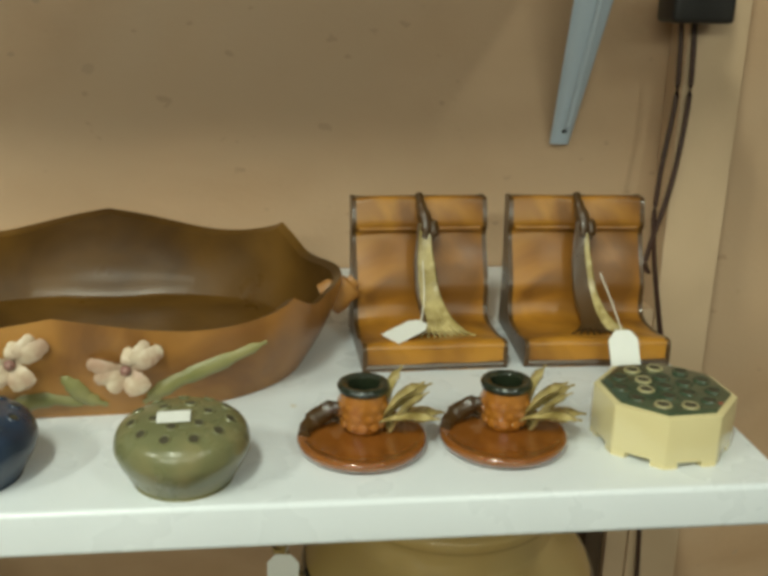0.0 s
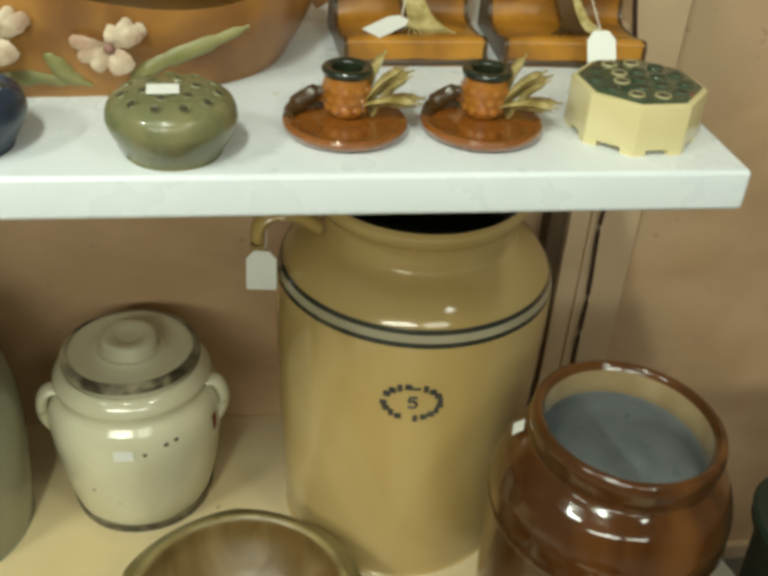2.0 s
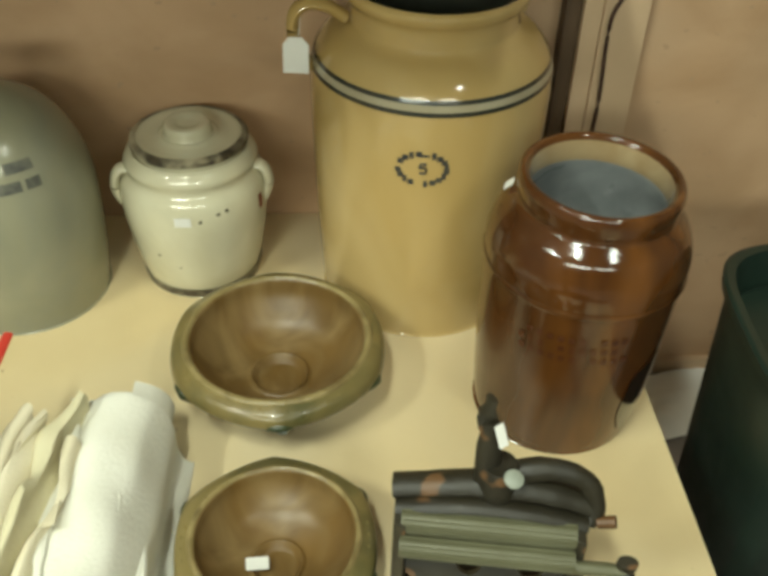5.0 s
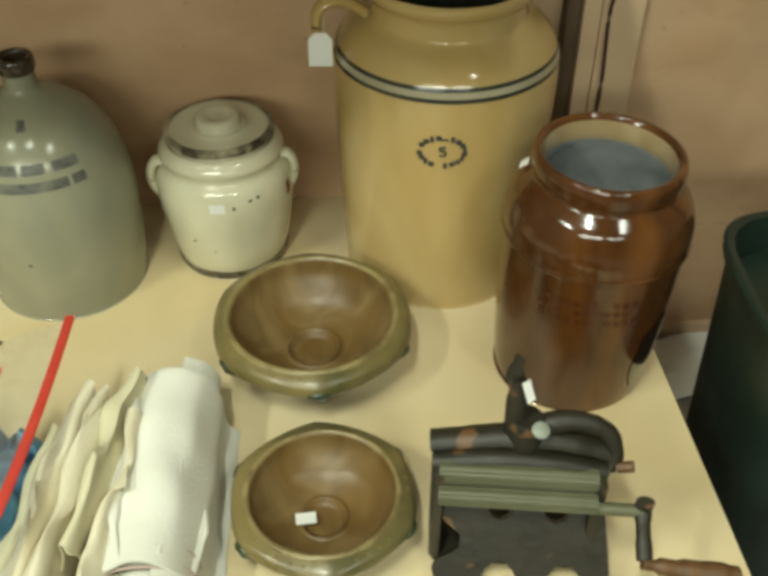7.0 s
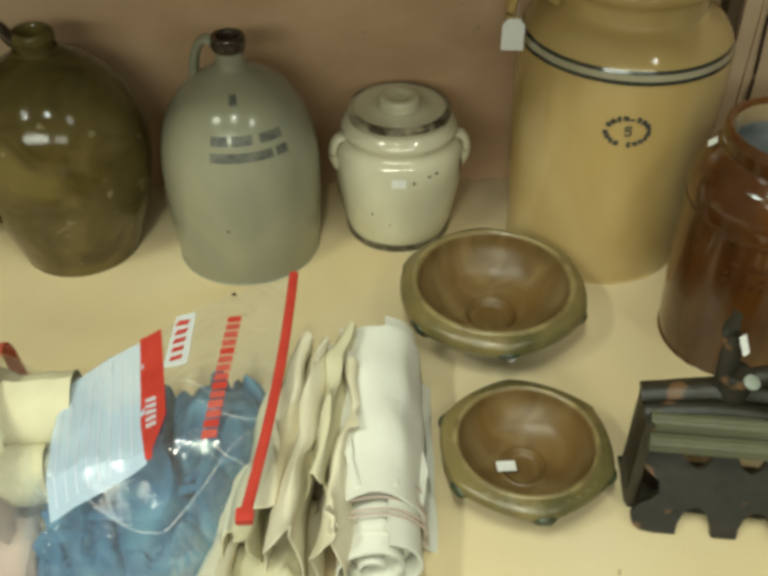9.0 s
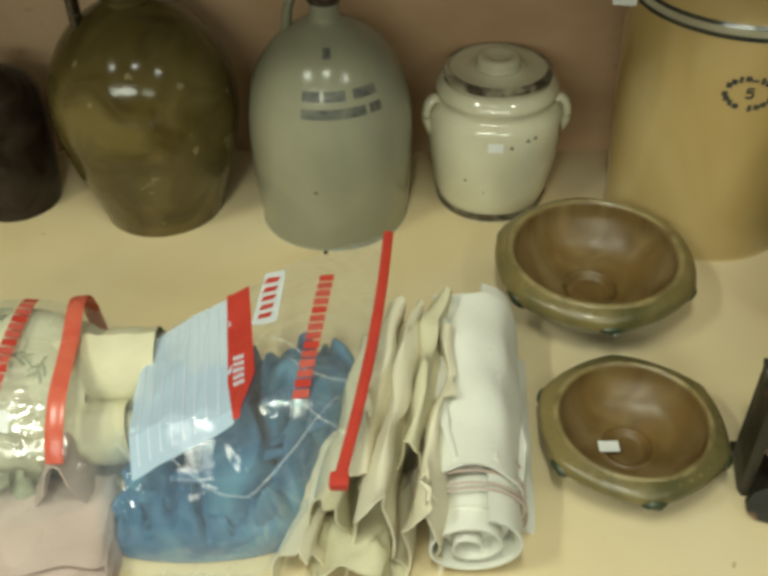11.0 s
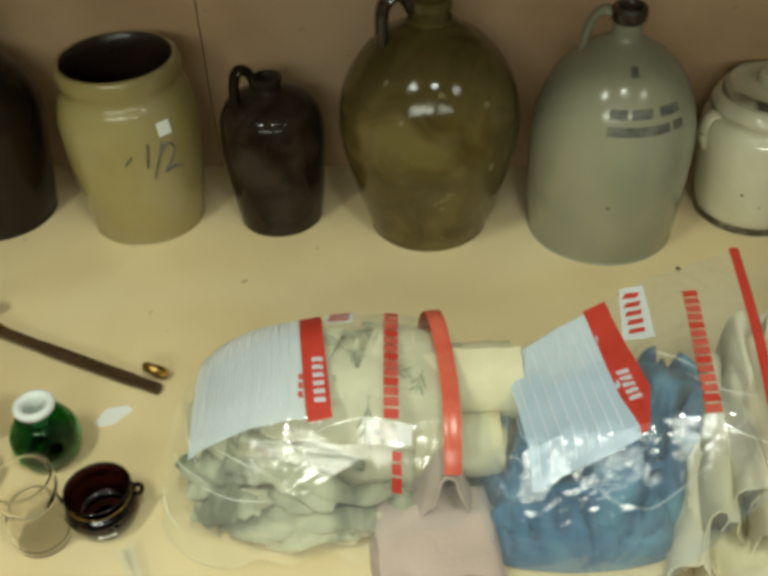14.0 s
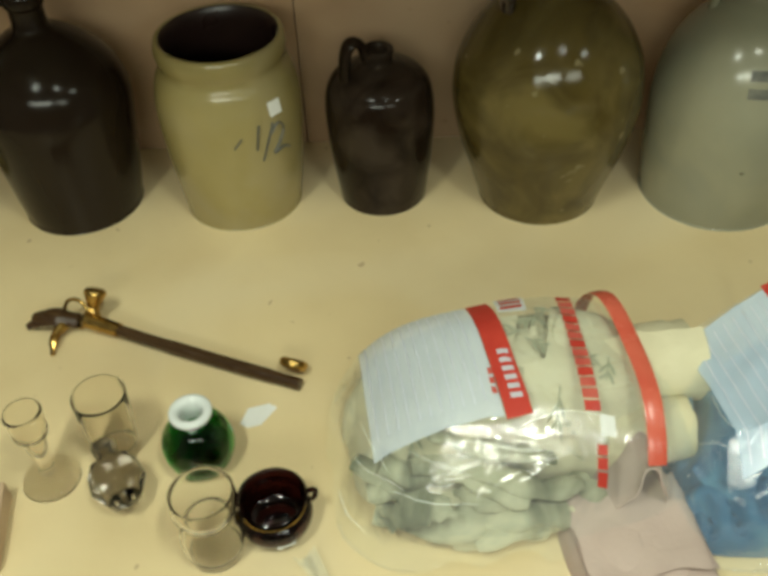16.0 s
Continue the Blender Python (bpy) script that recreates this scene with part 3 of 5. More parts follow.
# grey jug
gj, gp = jar("grey_jug", [(0, 0), (0.104, 0.0), (0.111, 0.005), (0.116, 0.05), (0.1195, 0.11), (0.1195, 0.165), (0.113, 0.210), (0.098, 0.250), (0.074, 0.283), (0.043, 0.305), (0.026, 0.315), (0.0215, 0.323), (0.021, 0.340)],
             GREY, 0.046, 1.128, "grey glazed stoneware jug with stamped bars and a dark mouth", "jug", 88)
part("mouth", lathe([tuple(p) for p in spline([(0.0212, 0.339), (0.0245, 0.343), (0.0255, 0.352), (0.0235, 0.360), (0.019, 0.361), (0.015, 0.355), (0.014, 0.32)], 4)], 48), DKBROWN, gj, "dark brown glazed mouth")
strap_handle(gj, [polar(0.018, 165, 0.346), polar(0.032, 165, 0.352), polar(0.045, 165, 0.342), polar(0.054, 165, 0.320), polar(0.058, 165, 0.290)], 0.0115, GREY)
for z0, z1, a0, a1 in ((0.2425, 0.2550, -106, -92), (0.2425, 0.2550, -89, -72), (0.2425, 0.2550, -66, -46), (0.2205, 0.2335, -106, -58), (0.2205, 0.2335, -55, -45)):
    part("stamped_bar", wrap(gp, z0, z1, a0, a1, 0.0006, 2, 8), INKB, gj)
part("stamped_numeral", wrap(gp, 0.288, 0.298, -90, -80, 0.0006, 2, 3), INKB, gj)

# olive jug
oj, op = jar("olive_jug", [(r * 1.03 if z < 0.32 else r, z) for r, z in [(0, 0), (0.082, 0.0), (0.089, 0.004), (0.101, 0.045), (0.118, 0.10), (0.1295, 0.155), (0.1305, 0.195), (0.124, 0.235), (0.105, 0.275), (0.077, 0.308), (0.045, 0.330), (0.032, 0.336), (0.0285, 0.343), (0.029, 0.352), (0.031, 0.357), (0.029, 0.366), (0.022, 0.368), (0.018, 0.35)]],
             OLIVE, -0.2250, 1.140, "round olive brown salt-glazed stoneware jug", "jug", 88, 5, 0.012)
strap_handle(oj, [polar(0.026, 198, 0.356), polar(0.040, 198, 0.378), polar(0.056, 198, 0.379), polar(0.068, 198, 0.362), polar(0.070, 198, 0.338), polar(0.070, 198, 0.312)], 0.0155, DKBROWN)
part("neck_collar", lathe([(0.031, 0.335), (0.0345, 0.339), (0.031, 0.344)], 40), OLIVE, oj)

# small dark jug
mj, mp_ = jar("small_dark_jug", [(0, 0), (0.060, 0.0), (0.066, 0.004), (0.0715, 0.04), (0.0770, 0.09), (0.0798, 0.135), (0.079, 0.165), (0.0745, 0.190), (0.062, 0.208), (0.038, 0.221), (0.024, 0.226), (0.021, 0.232), (0.023, 0.241), (0.0215, 0.247), (0.014, 0.245), (0.013, 0.23)],
              MINI, -0.466, 1.151, "small mottled black-brown glazed jug with loop handle", "jug", 72, 5, 0.014)
strap_handle(mj, [polar(0.018, 205, 0.236), polar(0.026, 205, 0.258), polar(0.040, 205, 0.264), polar(0.049, 205, 0.248), polar(0.053, 205, 0.208)], 0.0125, MINI)

# khaki jar
kj, kp = jar("khaki_jar", [(0, 0), (0.082, 0.0), (0.088, 0.004), (0.0935, 0.04), (0.100, 0.095), (0.1045, 0.155), (0.1045, 0.195), (0.098, 0.225), (0.090, 0.240), (0.0885, 0.248), (0.0915, 0.258), (0.0925, 0.270), (0.089, 0.280), (0.083, 0.281)],
             KHAKI, -0.684, 1.150, "khaki glazed stoneware jar marked with a brushed fraction", "jar", 80, 5, 0.01)
part("inner_wall", lathe([(0.083, 0.281), (0.0785, 0.275), (0.077, 0.25), (0.09, 0.22), (0.093, 0.15), (0.08, 0.01), (0, 0.008)], 64), KHAKIIN, kj, "dark brown glazed inside")


def brush(prof, pts, r=0.0032):
    """A brushed stroke on a turned body, through (angle, height) points."""
    Z, R = rising(prof)
    line = [polar(float(np.interp(z, Z, R)) + 0.0002, a, z) for a, z in (tuple(p) for p in spline(pts, 5))]
    return tube(line, r, 8, flat=0.45)


part("numeral", brush(cp, [(-96.6, 0.2855), (-99.2, 0.2855), (-99.6, 0.2800), (-98.0, 0.2812), (-96.6, 0.2775), (-97.4, 0.2735), (-99.8, 0.2735)], 0.0027), INK, mark, "stamped 5")
one = part("brushed_fraction", brush(kp, [(-64, 0.150), (-61, 0.187)], 0.0036), INKB, kj, "brushed dark fraction")
part("brush_stroke", brush(kp, [(-60, 0.128), (-49, 0.184)], 0.0030), INKB, one)
part("brush_stroke", brush(kp, [(-51, 0.168), (-45, 0.180), (-39, 0.168), (-44, 0.148), (-50, 0.134), (-41, 0.137), (-34, 0.130)], 0.0034), INKB, one)
part("brush_stroke", brush(kp, [(-81, 0.158), (-75, 0.172)], 0.0026), INKB, one)
sticker(-0.684 + 0.0740, 1.150 - 0.0735, T + 0.204, 0.021, 0.021, facing(-44.8, 12), "small white price sticker on the khaki jar")

# black jug
kj2, _ = jar("black_brown_jug", [(0, 0), (0.083, 0.0), (0.090, 0.005), (0.097, 0.05), (0.106, 0.12), (0.1115, 0.175), (0.109, 0.205), (0.096, 0.238), (0.070, 0.268), (0.042, 0.288), (0.028, 0.296), (0.0245, 0.305), (0.024, 0.325), (0.0275, 0.332), (0.0285, 0.342), (0.025, 0.350), (0.018, 0.349), (0.017, 0.32)],
             BLACKJ, -0.939, 1.158, "black-brown glazed stoneware jug with shiny shoulder", "jug", 80, 5, 0.008)
strap_handle(kj2, [polar(0.023, 185, 0.335), polar(0.048, 185, 0.348), polar(0.072, 185, 0.335), polar(0.084, 185, 0.300), polar(0.082, 185, 0.262)], 0.012, BLACKJ)
hang_tag(-1.035, 1.12, 0.690, 0.03, 0.042, 40, 80, "white price tag tied to the black jug handle", (-1.010, 1.145, 0.712))
ej, _ = jar("tan_crock", [(0, 0), (0.085, 0.0), (0.091, 0.005), (0.098, 0.06), (0.103, 0.14), (0.101, 0.19), (0.093, 0.21), (0.096, 0.226), (0.090, 0.235), (0.085, 0.228), (0.085, 0.02), (0, 0.015)], KHAKI, -1.225, 1.16,
            "tan glazed stoneware crock at the end of the row", "crock", 64)


# ---- glazed bowls ----
def pottery_bowl(x, y, R, h, inner, foot, label, lobes, depth_lobe, rz):
    ob = thing("pottery_bowl", x, y, T, label, "bowl", "matching glazed bowls", rz)

    def lobed(a, z):
        return 1 + depth_lobe * (0.6 - abs(math.cos(lobes * a / 2))) * min(1, max(0, (z - h * 0.35) / (h * 0.3)))
    outer = [tuple(p) for p in spline([(0, 0.002), (foot * 0.9, 0.0), (foot, 0.003), (foot * 1.08, 0.012), (R * 0.86, h * 0.50), (R * 0.985, h * 0.70), (R, h * 0.79), (R * 0.97, h * 0.90), (inner * 1.06, h * 0.985), (inner * 1.01, h)], 5)]
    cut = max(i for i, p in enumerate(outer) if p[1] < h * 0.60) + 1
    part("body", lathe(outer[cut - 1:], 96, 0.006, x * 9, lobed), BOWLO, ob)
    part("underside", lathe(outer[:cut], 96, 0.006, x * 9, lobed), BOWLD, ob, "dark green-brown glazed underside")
    part("inner_wall", lathe([tuple(p) for p in spline([(inner * 1.01, h), (inner * 0.975, h * 0.96), (inner * 0.93, h * 0.72), (inner * 0.72, h * 0.38), (inner * 0.42, h * 0.20), (inner * 0.345, h * 0.20), (inner * 0.325, h * 0.235), (inner * 0.28, h * 0.16), (inner * 0.22, h * 0.11), (0, h * 0.10)], 5)], 80), BOWLI, ob, "tan brown glazed inside with a raised ring")
    part("lip", lathe([tuple(p) for p in spline([(inner * 1.075, h * 0.965), (inner * 1.06, h * 1.0), (inner * 1.02, h * 1.018), (inner * 0.985, h * 0.985)], 4)], 80, 0.006, x * 5), BOWLL, ob, "pale worn tan lip")
    for k in range(lobes):
        a0 = 360 / lobes * (k + 0.5)
        rr = R * (1 + 0.6 * depth_lobe)
        ln = [polar(rr * (0.972 - 0.00025 * d * d), a0 + d, h * 0.74 + 0.0010 * math.cos(d * 0.5)) for d in range(-8, 9, 2)]
        part("boss", tube(ln, [0.002, 0.0042, 0.0058, 0.0066, 0.0068, 0.0066, 0.0058, 0.0042, 0.002], 10, flat=0.9), BOWLG, ob, "dark green glazed boss on the rim")
        drip = [polar(rr * 0.99, a0, h * 0.70), polar(rr * 0.935, a0 + 1, h * 0.58), polar(rr * 0.87, a0 + 2, h * 0.47)]
        part("drip", tube(spline(drip, 4), [0.009, 0.0085, 0.0075, 0.006, 0.004, 0.002], 9, flat=0.35), BOWLG, ob, "dark green glaze run")
    for k in range(lobes * 7):
        if k % 7 in (3, 4):
            continue
        a0 = 360 / (lobes * 7) * (k + 0.5)
        part("rim_bead", lathe([(0, 0.0022), (0.0024, 0.0016), (0.0034, 0), (0, -0.001)], 8), BOWLO, ob, m=Matrix.Translation(polar((R + inner) / 2 * 1.005, a0, h * 0.918)))
    return ob


pottery_bowl(0.4095, 0.912, 0.1335, 0.087, 0.1095, 0.062, "wide olive and tan glazed pottery bowl with green rim bosses", 6, 0.03, 2)
pottery_bowl(0.4135, 0.636, 0.1055, 0.066, 0.0835, 0.056, "smaller olive and tan lobed pottery bowl with price sticker", 6, 0.05, 3)
sticker(0.3925, 0.634, T + 0.0175, 0.024, 0.015, pose(0, 0, 0, 4, 3, 4), "small white price sticker lying in the bowl")


# ---- cast-iron fluting press ----
CAPM = material("worn_grey_metal", (0.30, 0.33, 0.28), (0.22, 0.24, 0.20), 0.45, 40, 0.1, 90)
pr = thing("fluting_press", 0.62, 0.595, T, "old cast-iron hand fluting press with brass rollers and a crank", "press", rz=-9)
# scalloped front panel, leaning back; outline in its own plane
edge = [(-0.095, 0.004), (-0.104, 0.010), (-0.107, 0.022), (-0.101, 0.034), (-0.086, 0.042), (-0.078, 0.050), (-0.078, 0.064), (-0.088, 0.072), (-0.097, 0.080), (-0.099, 0.092), (-0.090, 0.102), (-0.076, 0.106), (-0.074, 0.128)]
for cx in (-0.036, 0.024):
    edge += [(cx - 0.021 * math.cos(math.pi * k / 8), 0.128 - 0.046 * math.sin(math.pi * k / 8)) for k in range(9)]
edge += [(0.072, 0.128), (0.074, 0.106), (0.080, 0.060), (0.084, 0.030), (0.084, 0.0), (0.076, 0.0)]
for cx, cr in ((0.036, 0.021), (-0.034, 0.021)):
    edge += [(cx + cr * math.cos(math.pi * k / 8), 0.002 + 0.034 * math.sin(math.pi * k / 8)) for k in range(9)]
edge.append((-0.080, 0.002))
part("front_panel", prism(edge, -0.005, 0.005), IRON, pr, m=pose(0.022, -0.062, 0.0, 58, 0, 0))
part("base_plate", prism([(-0.085, -0.03), (0.085, -0.03), (0.09, 0.045), (-0.09, 0.045)], 0.0, 0.007, 0.002), IRON, pr)
for sx in (-0.083, 0.083):
    part("side_frame", prism([(-0.006, -0.034), (0.006, -0.038), (0.007, 0.020), (-0.007, 0.020)], 0.005, 0.152, 0.003), IRON, pr, m=pose(sx, 0.006, 0, 0, 0, 0))
for (ry, rz_, rr) in ((-0.018, 0.146, 0.0118), (-0.034, 0.128, 0.0105)):
    ro = part("roller", tube([(-0.082, 0, 0), (0.080, 0, 0)], rr, 28), ROLLERM, pr, "dull brass roller", 60, pose(0, ry, rz_))
    for k in range(14):
        a = 2 * math.pi * k / 14
        part("flute", tube([(-0.080, 0, 0), (0.078, 0, 0)], 0.0011, 6), ROLLERM, ro, m=pose(0, rr * math.cos(a), rr * math.sin(a)))
part("shaft", tube([(0.075, -0.034, 0.120), (0.128, -0.034, 0.120)], 0.007, 14), ROLLERM, pr)
part("top_bar", tube(spline([(-0.092, 0.010, 0.160), (-0.05, 0.010, 0.168), (0, 0.010, 0.176), (0.05, 0.010, 0.172), (0.092, 0.010, 0.158)], 5), [0.014, 0.015, 0.017, 0.016, 0.014], 12, flat=0.7), IRON, pr)
part("spring", tube(spline([(-0.088, -0.006, 0.152), (-0.03, -0.008, 0.163), (0.03, -0.008, 0.163), (0.09, -0.006, 0.150)], 5), 0.011, 10, flat=0.5), IRON, pr)
part("hub", lathe([(0, 0.205), (0.016, 0.205), (0.020, 0.198), (0.021, 0.17), (0.018, 0.16), (0, 0.16)], 24), IRON, pr, m=pose(0.004, 0.010, 0))
part("screw", tube([(-0.006, 0.004, 0.155), (-0.008, 0.014, 0.225), (-0.008, 0.018, 0.250)], [0.0125, 0.012, 0.008], 14, flat=0.7), IRON, pr)
part("wing", tube(spline([(-0.010, 0.020, 0.225), (-0.012, 0.022, 0.25), (-0.010, 0.024, 0.275)], 4), [0.008, 0.010, 0.007], 10, flat=0.5), IRON, pr)
part("cap", lathe([(0, 0.005), (0.006, 0.0045), (0.0092, 0.0025), (0.0092, 0)], 20), CAPM, pr, "pale worn metal cap", m=pose(0.016, -0.006, 0.203, 18, 10, 0))
part("arm", tube(spline([(0.01, 0.012, 0.188), (0.05, 0.016, 0.196), (0.085, 0.014, 0.186), (0.098, 0.006, 0.160), (0.092, -0.002, 0.145)], 5), [0.012, 0.011, 0.010, 0.009, 0.008], 12), IRON, pr)
part("thumb_screw", tube([(0.100, -0.004, 0.150), (0.116, -0.006, 0.156)], 0.006, 10), WOODH, pr)
crank = part("crank", tube(spline([(0.128, -0.034, 0.135), (0.128, -0.034, 0.120), (0.127, -0.054, 0.112), (0.127, -0.080, 0.100)], 5), [0.010, 0.009, 0.0075, 0.0085], 12, flat=0.7), IRON, pr)
part("handle", tube(spline([(0.124, -0.083, 0.100), (0.142, -0.083, 0.097), (0.172, -0.083, 0.092), (0.202, -0.082, 0.088), (0.222, -0.081, 0.085)], 5), [0.006, 0.009, 0.0115, 0.0125, 0.0105], 14), WOODH, crank, "worn wooden crank handle")
hang_tag(0.622, 0.602, T + 0.245, 0.010, 0.022, 30, 60, "scrap of white price tag on the press screw", (0.614, 0.612, T + 0.232), False)


# ---- cloths and bags ----
def ribbon(path, y0, y1, thick, ny=14, wave=0.003, seed=0.0, skew=0.0):
    """A cloth strip: a line in x and z drawn out along y, with slack."""
    P = spline([(x, 0, z) for x, z in path], 6)

    def at(u, v):
        i = u * (len(P) - 1)
        k = min(len(P) - 2, int(i))
        p = P[k].lerp(P[k + 1], i - k)
        y = y0 + (y1 - y0) * v
        w = wave * noise.noise(Vector((u * 6 + seed, v * 3.5, seed)))
        w2 = wave * noise.noise(Vector((u * 5, v * 4 + 9, seed + 3)))
        return Vector((p.x + w + skew * v, y + w2 * 1.5, p.z + w2))
    return sheet(at, max(8, len(P) - 1), ny, thick)


def lump(a, b, h, seed, rough=0.12, freq=9.0, p=2.6, fold=0.0, nr=22, nt=72, power=0.5):
    """A soft filled shape that lies flat: half-axes a and b, height h, with creases."""
    bm = bmesh.new()

    def pt(rho, t):
        c, s = math.cos(t), math.sin(t)
        k = (abs(c) ** p + abs(s) ** p) ** (-1 / p)
        ed = 1 + 0.05 * noise.noise(Vector((c * 2, s * 2, seed)))
        x, y = a * k * rho * c * ed, b * k * rho * s * ed
        n = noise.noise(Vector((x * freq, y * freq, seed)))
        f = abs(noise.noise(Vector((x * freq * 1.6 + 5, y * freq * 0.7, seed + 2))))
        z = h * max(0.0, 1 - rho ** 3.2) ** power * (1 + rough * n - fold * max(0.0, 0.22 - f) * 3)
        return Vector((x, y, max(z, 0.0)))
    top = bm.verts.new(pt(0, 0))
    rings = [[bm.verts.new(pt((i / nr) ** 0.8, 2 * math.pi * k / nt)) for k in range(nt)] for i in range(1, nr + 1)]
    for k in range(nt):
        bm.faces.new((top, rings[0][k], rings[0][(k + 1) % nt]))
    for A, B in zip(rings, rings[1:]):
        for k in range(nt):
            bm.faces.new((A[k], B[k], B[(k + 1) % nt], A[(k + 1) % nt]))
    bm.faces.new(rings[-1][::-1])
    return bm


# linen roll with folded strips beside it
lr = thing("linen_roll", 0.221, 0.655, T, "rolled white damask cloth lying on the table", "cloth roll", rz=1)
spiral = []
for k in range(34):
    a = k * 0.42
    r = 0.010 + 0.0031 * k * 0.42 * 1.08
    spiral.append((r * math.cos(a), 0.058 + 0.86 * r * math.sin(a)))
part("roll", ribbon(spiral, -0.185, 0.165, 0.0026, 18, 0.003, 2.0, 0.02), LINENW, lr)
part("core", tube([(0.004, -0.16, 0.058), (0.022, 0.15, 0.058)], [0.036, 0.038], 24), LINENW, lr)
part("outer_fold", ribbon([(-0.052, 0.07), (-0.030, 0.108), (0.004, 0.120), (0.038, 0.106), (0.058, 0.066), (0.060, 0.02), (0.075, 0.002)], -0.13, 0.13, 0.003, 18, 0.006, 5.0, 0.018), LINENW, lr)
for k, (x0, z0) in enumerate(((-0.046, 0.094), (-0.020, 0.118), (0.030, 0.116), (0.056, 0.080))):
    part("crease", tube(spline([(x0 + 0.006 * math.sin(k * 2 + j * 1.7), -0.12 + 0.05 * j, z0 + 0.004 * math.sin(k + j * 1.3) - 0.006) for j in range(6)], 5), [0.004, 0.007, 0.0085, 0.007, 0.005, 0.003], 8, flat=0.6), LINENW, lr)
for yy in (-0.150, -0.143, -0.128, -0.121, -0.100):
    part("stripe", tube([(0.002 + 0.0578 * math.cos(a), yy, 0.058 + 0.0500 * math.sin(a)) for a in [j * 0.2 - 0.3 for j in range(19)]], 0.0014, 6), PINKC, lr, "thin pink woven stripe")

fc = thing("folded_linen", 0.155, 0.64, T, "loose folds of ivory linen strips beside the roll", "cloth", rz=-6)
for k, (x0, hgt, w, y0, y1, sd) in enumerate(((-0.060, 0.10, 0.030, -0.16, 0.08, 1.0), (-0.035, 0.125, 0.028, -0.13, 0.12, 2.3), (-0.008, 0.135, 0.030, -0.17, 0.10, 3.7), (0.018, 0.140, 0.026, -0.10, 0.14, 4.9), (0.038, 0.125, 0.024, -0.17, 0.08, 6.1), (-0.085, 0.06, 0.028, -0.19, 0.02, 7.7), (-0.03, 0.05, 0.05, -0.20, -0.05, 8.8))):
    part("fold", ribbon([(x0 - w, 0.004), (x0 - w * 0.7, hgt * 0.55), (x0 - w * 0.25, hgt * 0.95), (x0 + w * 0.2, hgt), (x0 + w * 0.5, hgt * 0.75), (x0 + w * 0.55, hgt * 0.3), (x0 + w * 0.9, 0.01)], y0, y1, 0.002, 16, 0.014, sd, 0.012), LINEN if k % 3 else CLOTHE, fc)


def on_bag(fun, corners, lift, nu=14, nv=10):
    """A printed patch that follows a bag's surface z = fun(x, y) between four corners in plan."""
    A, B, C, D = (Vector((*c, 0)) for c in corners)

    def at(u, v):
        p = A.lerp(B, u).lerp(D.lerp(C, u), v)
        return Vector((p.x, p.y, fun(p.x, p.y) + lift))
    return sheet(at, nu, nv)


def hump(x, y, a, b, h, p=2.6, e=3.2, w=0.5):
    c = (abs(x / a) ** p + abs(y / b) ** p) ** (1 / p)
    return h * max(0.0, 1 - min(1, c) ** e) ** w


# bag of printed cloths
SPRIG = material("sage_sprig_print", (0.30, 0.32, 0.20), (0.38, 0.39, 0.26), 0.85, 60)
BA = (-0.335, 0.635)
ba = thing("zip_bag", BA[0], BA[1], T, "clear zip bag with red print holding folded cream printed cloths", "zip bag", "clear zip bags of linens", rz=6)
ca = thing("printed_cloths", BA[0], BA[1], T + 0.004, "folded cream cloths printed with sage green sprigs inside a bag", "cloth", rz=6)
bmb = lump(0.183, 0.098, 0.158, 1.7, 0.10, 14, 3.4, 0.20, 30, 110)
for v in bmb.verts:
    v.co.z *= 1 - 0.24 * min(1.0, max(0.0, (-0.04 - v.co.x) / 0.16))
part("bundle", bmb, CLOTHA, ca, m=pose(0, 0.022, 0))
for k, (yy, zz, x0, x1, ry, rz_, turns) in enumerate(((0.028, 0.098, 0.09, 0.218, 0.062, 0.050, 3.2), (-0.052, 0.066, 0.09, 0.188, 0.036, 0.044, 2.4))):
    whorl = [(a - 0.4) / (turns * 2 * math.pi) for a in [0.4 + j * 0.42 for j in range(int(turns * 15))]]
    part("rolled_end", ribbon([(math.cos(0.6 + t * turns * 2 * math.pi) * (0.10 + 0.9 * t) * ry, zz + math.sin(0.6 + t * turns * 2 * math.pi) * (0.08 + 0.92 * t) * rz_) for t in whorl], x0, x1, 0.0024, 8, 0.006, k * 3.1), CLOTHE, ca, m=pose(0.0, yy, 0, 0, 0, -90))
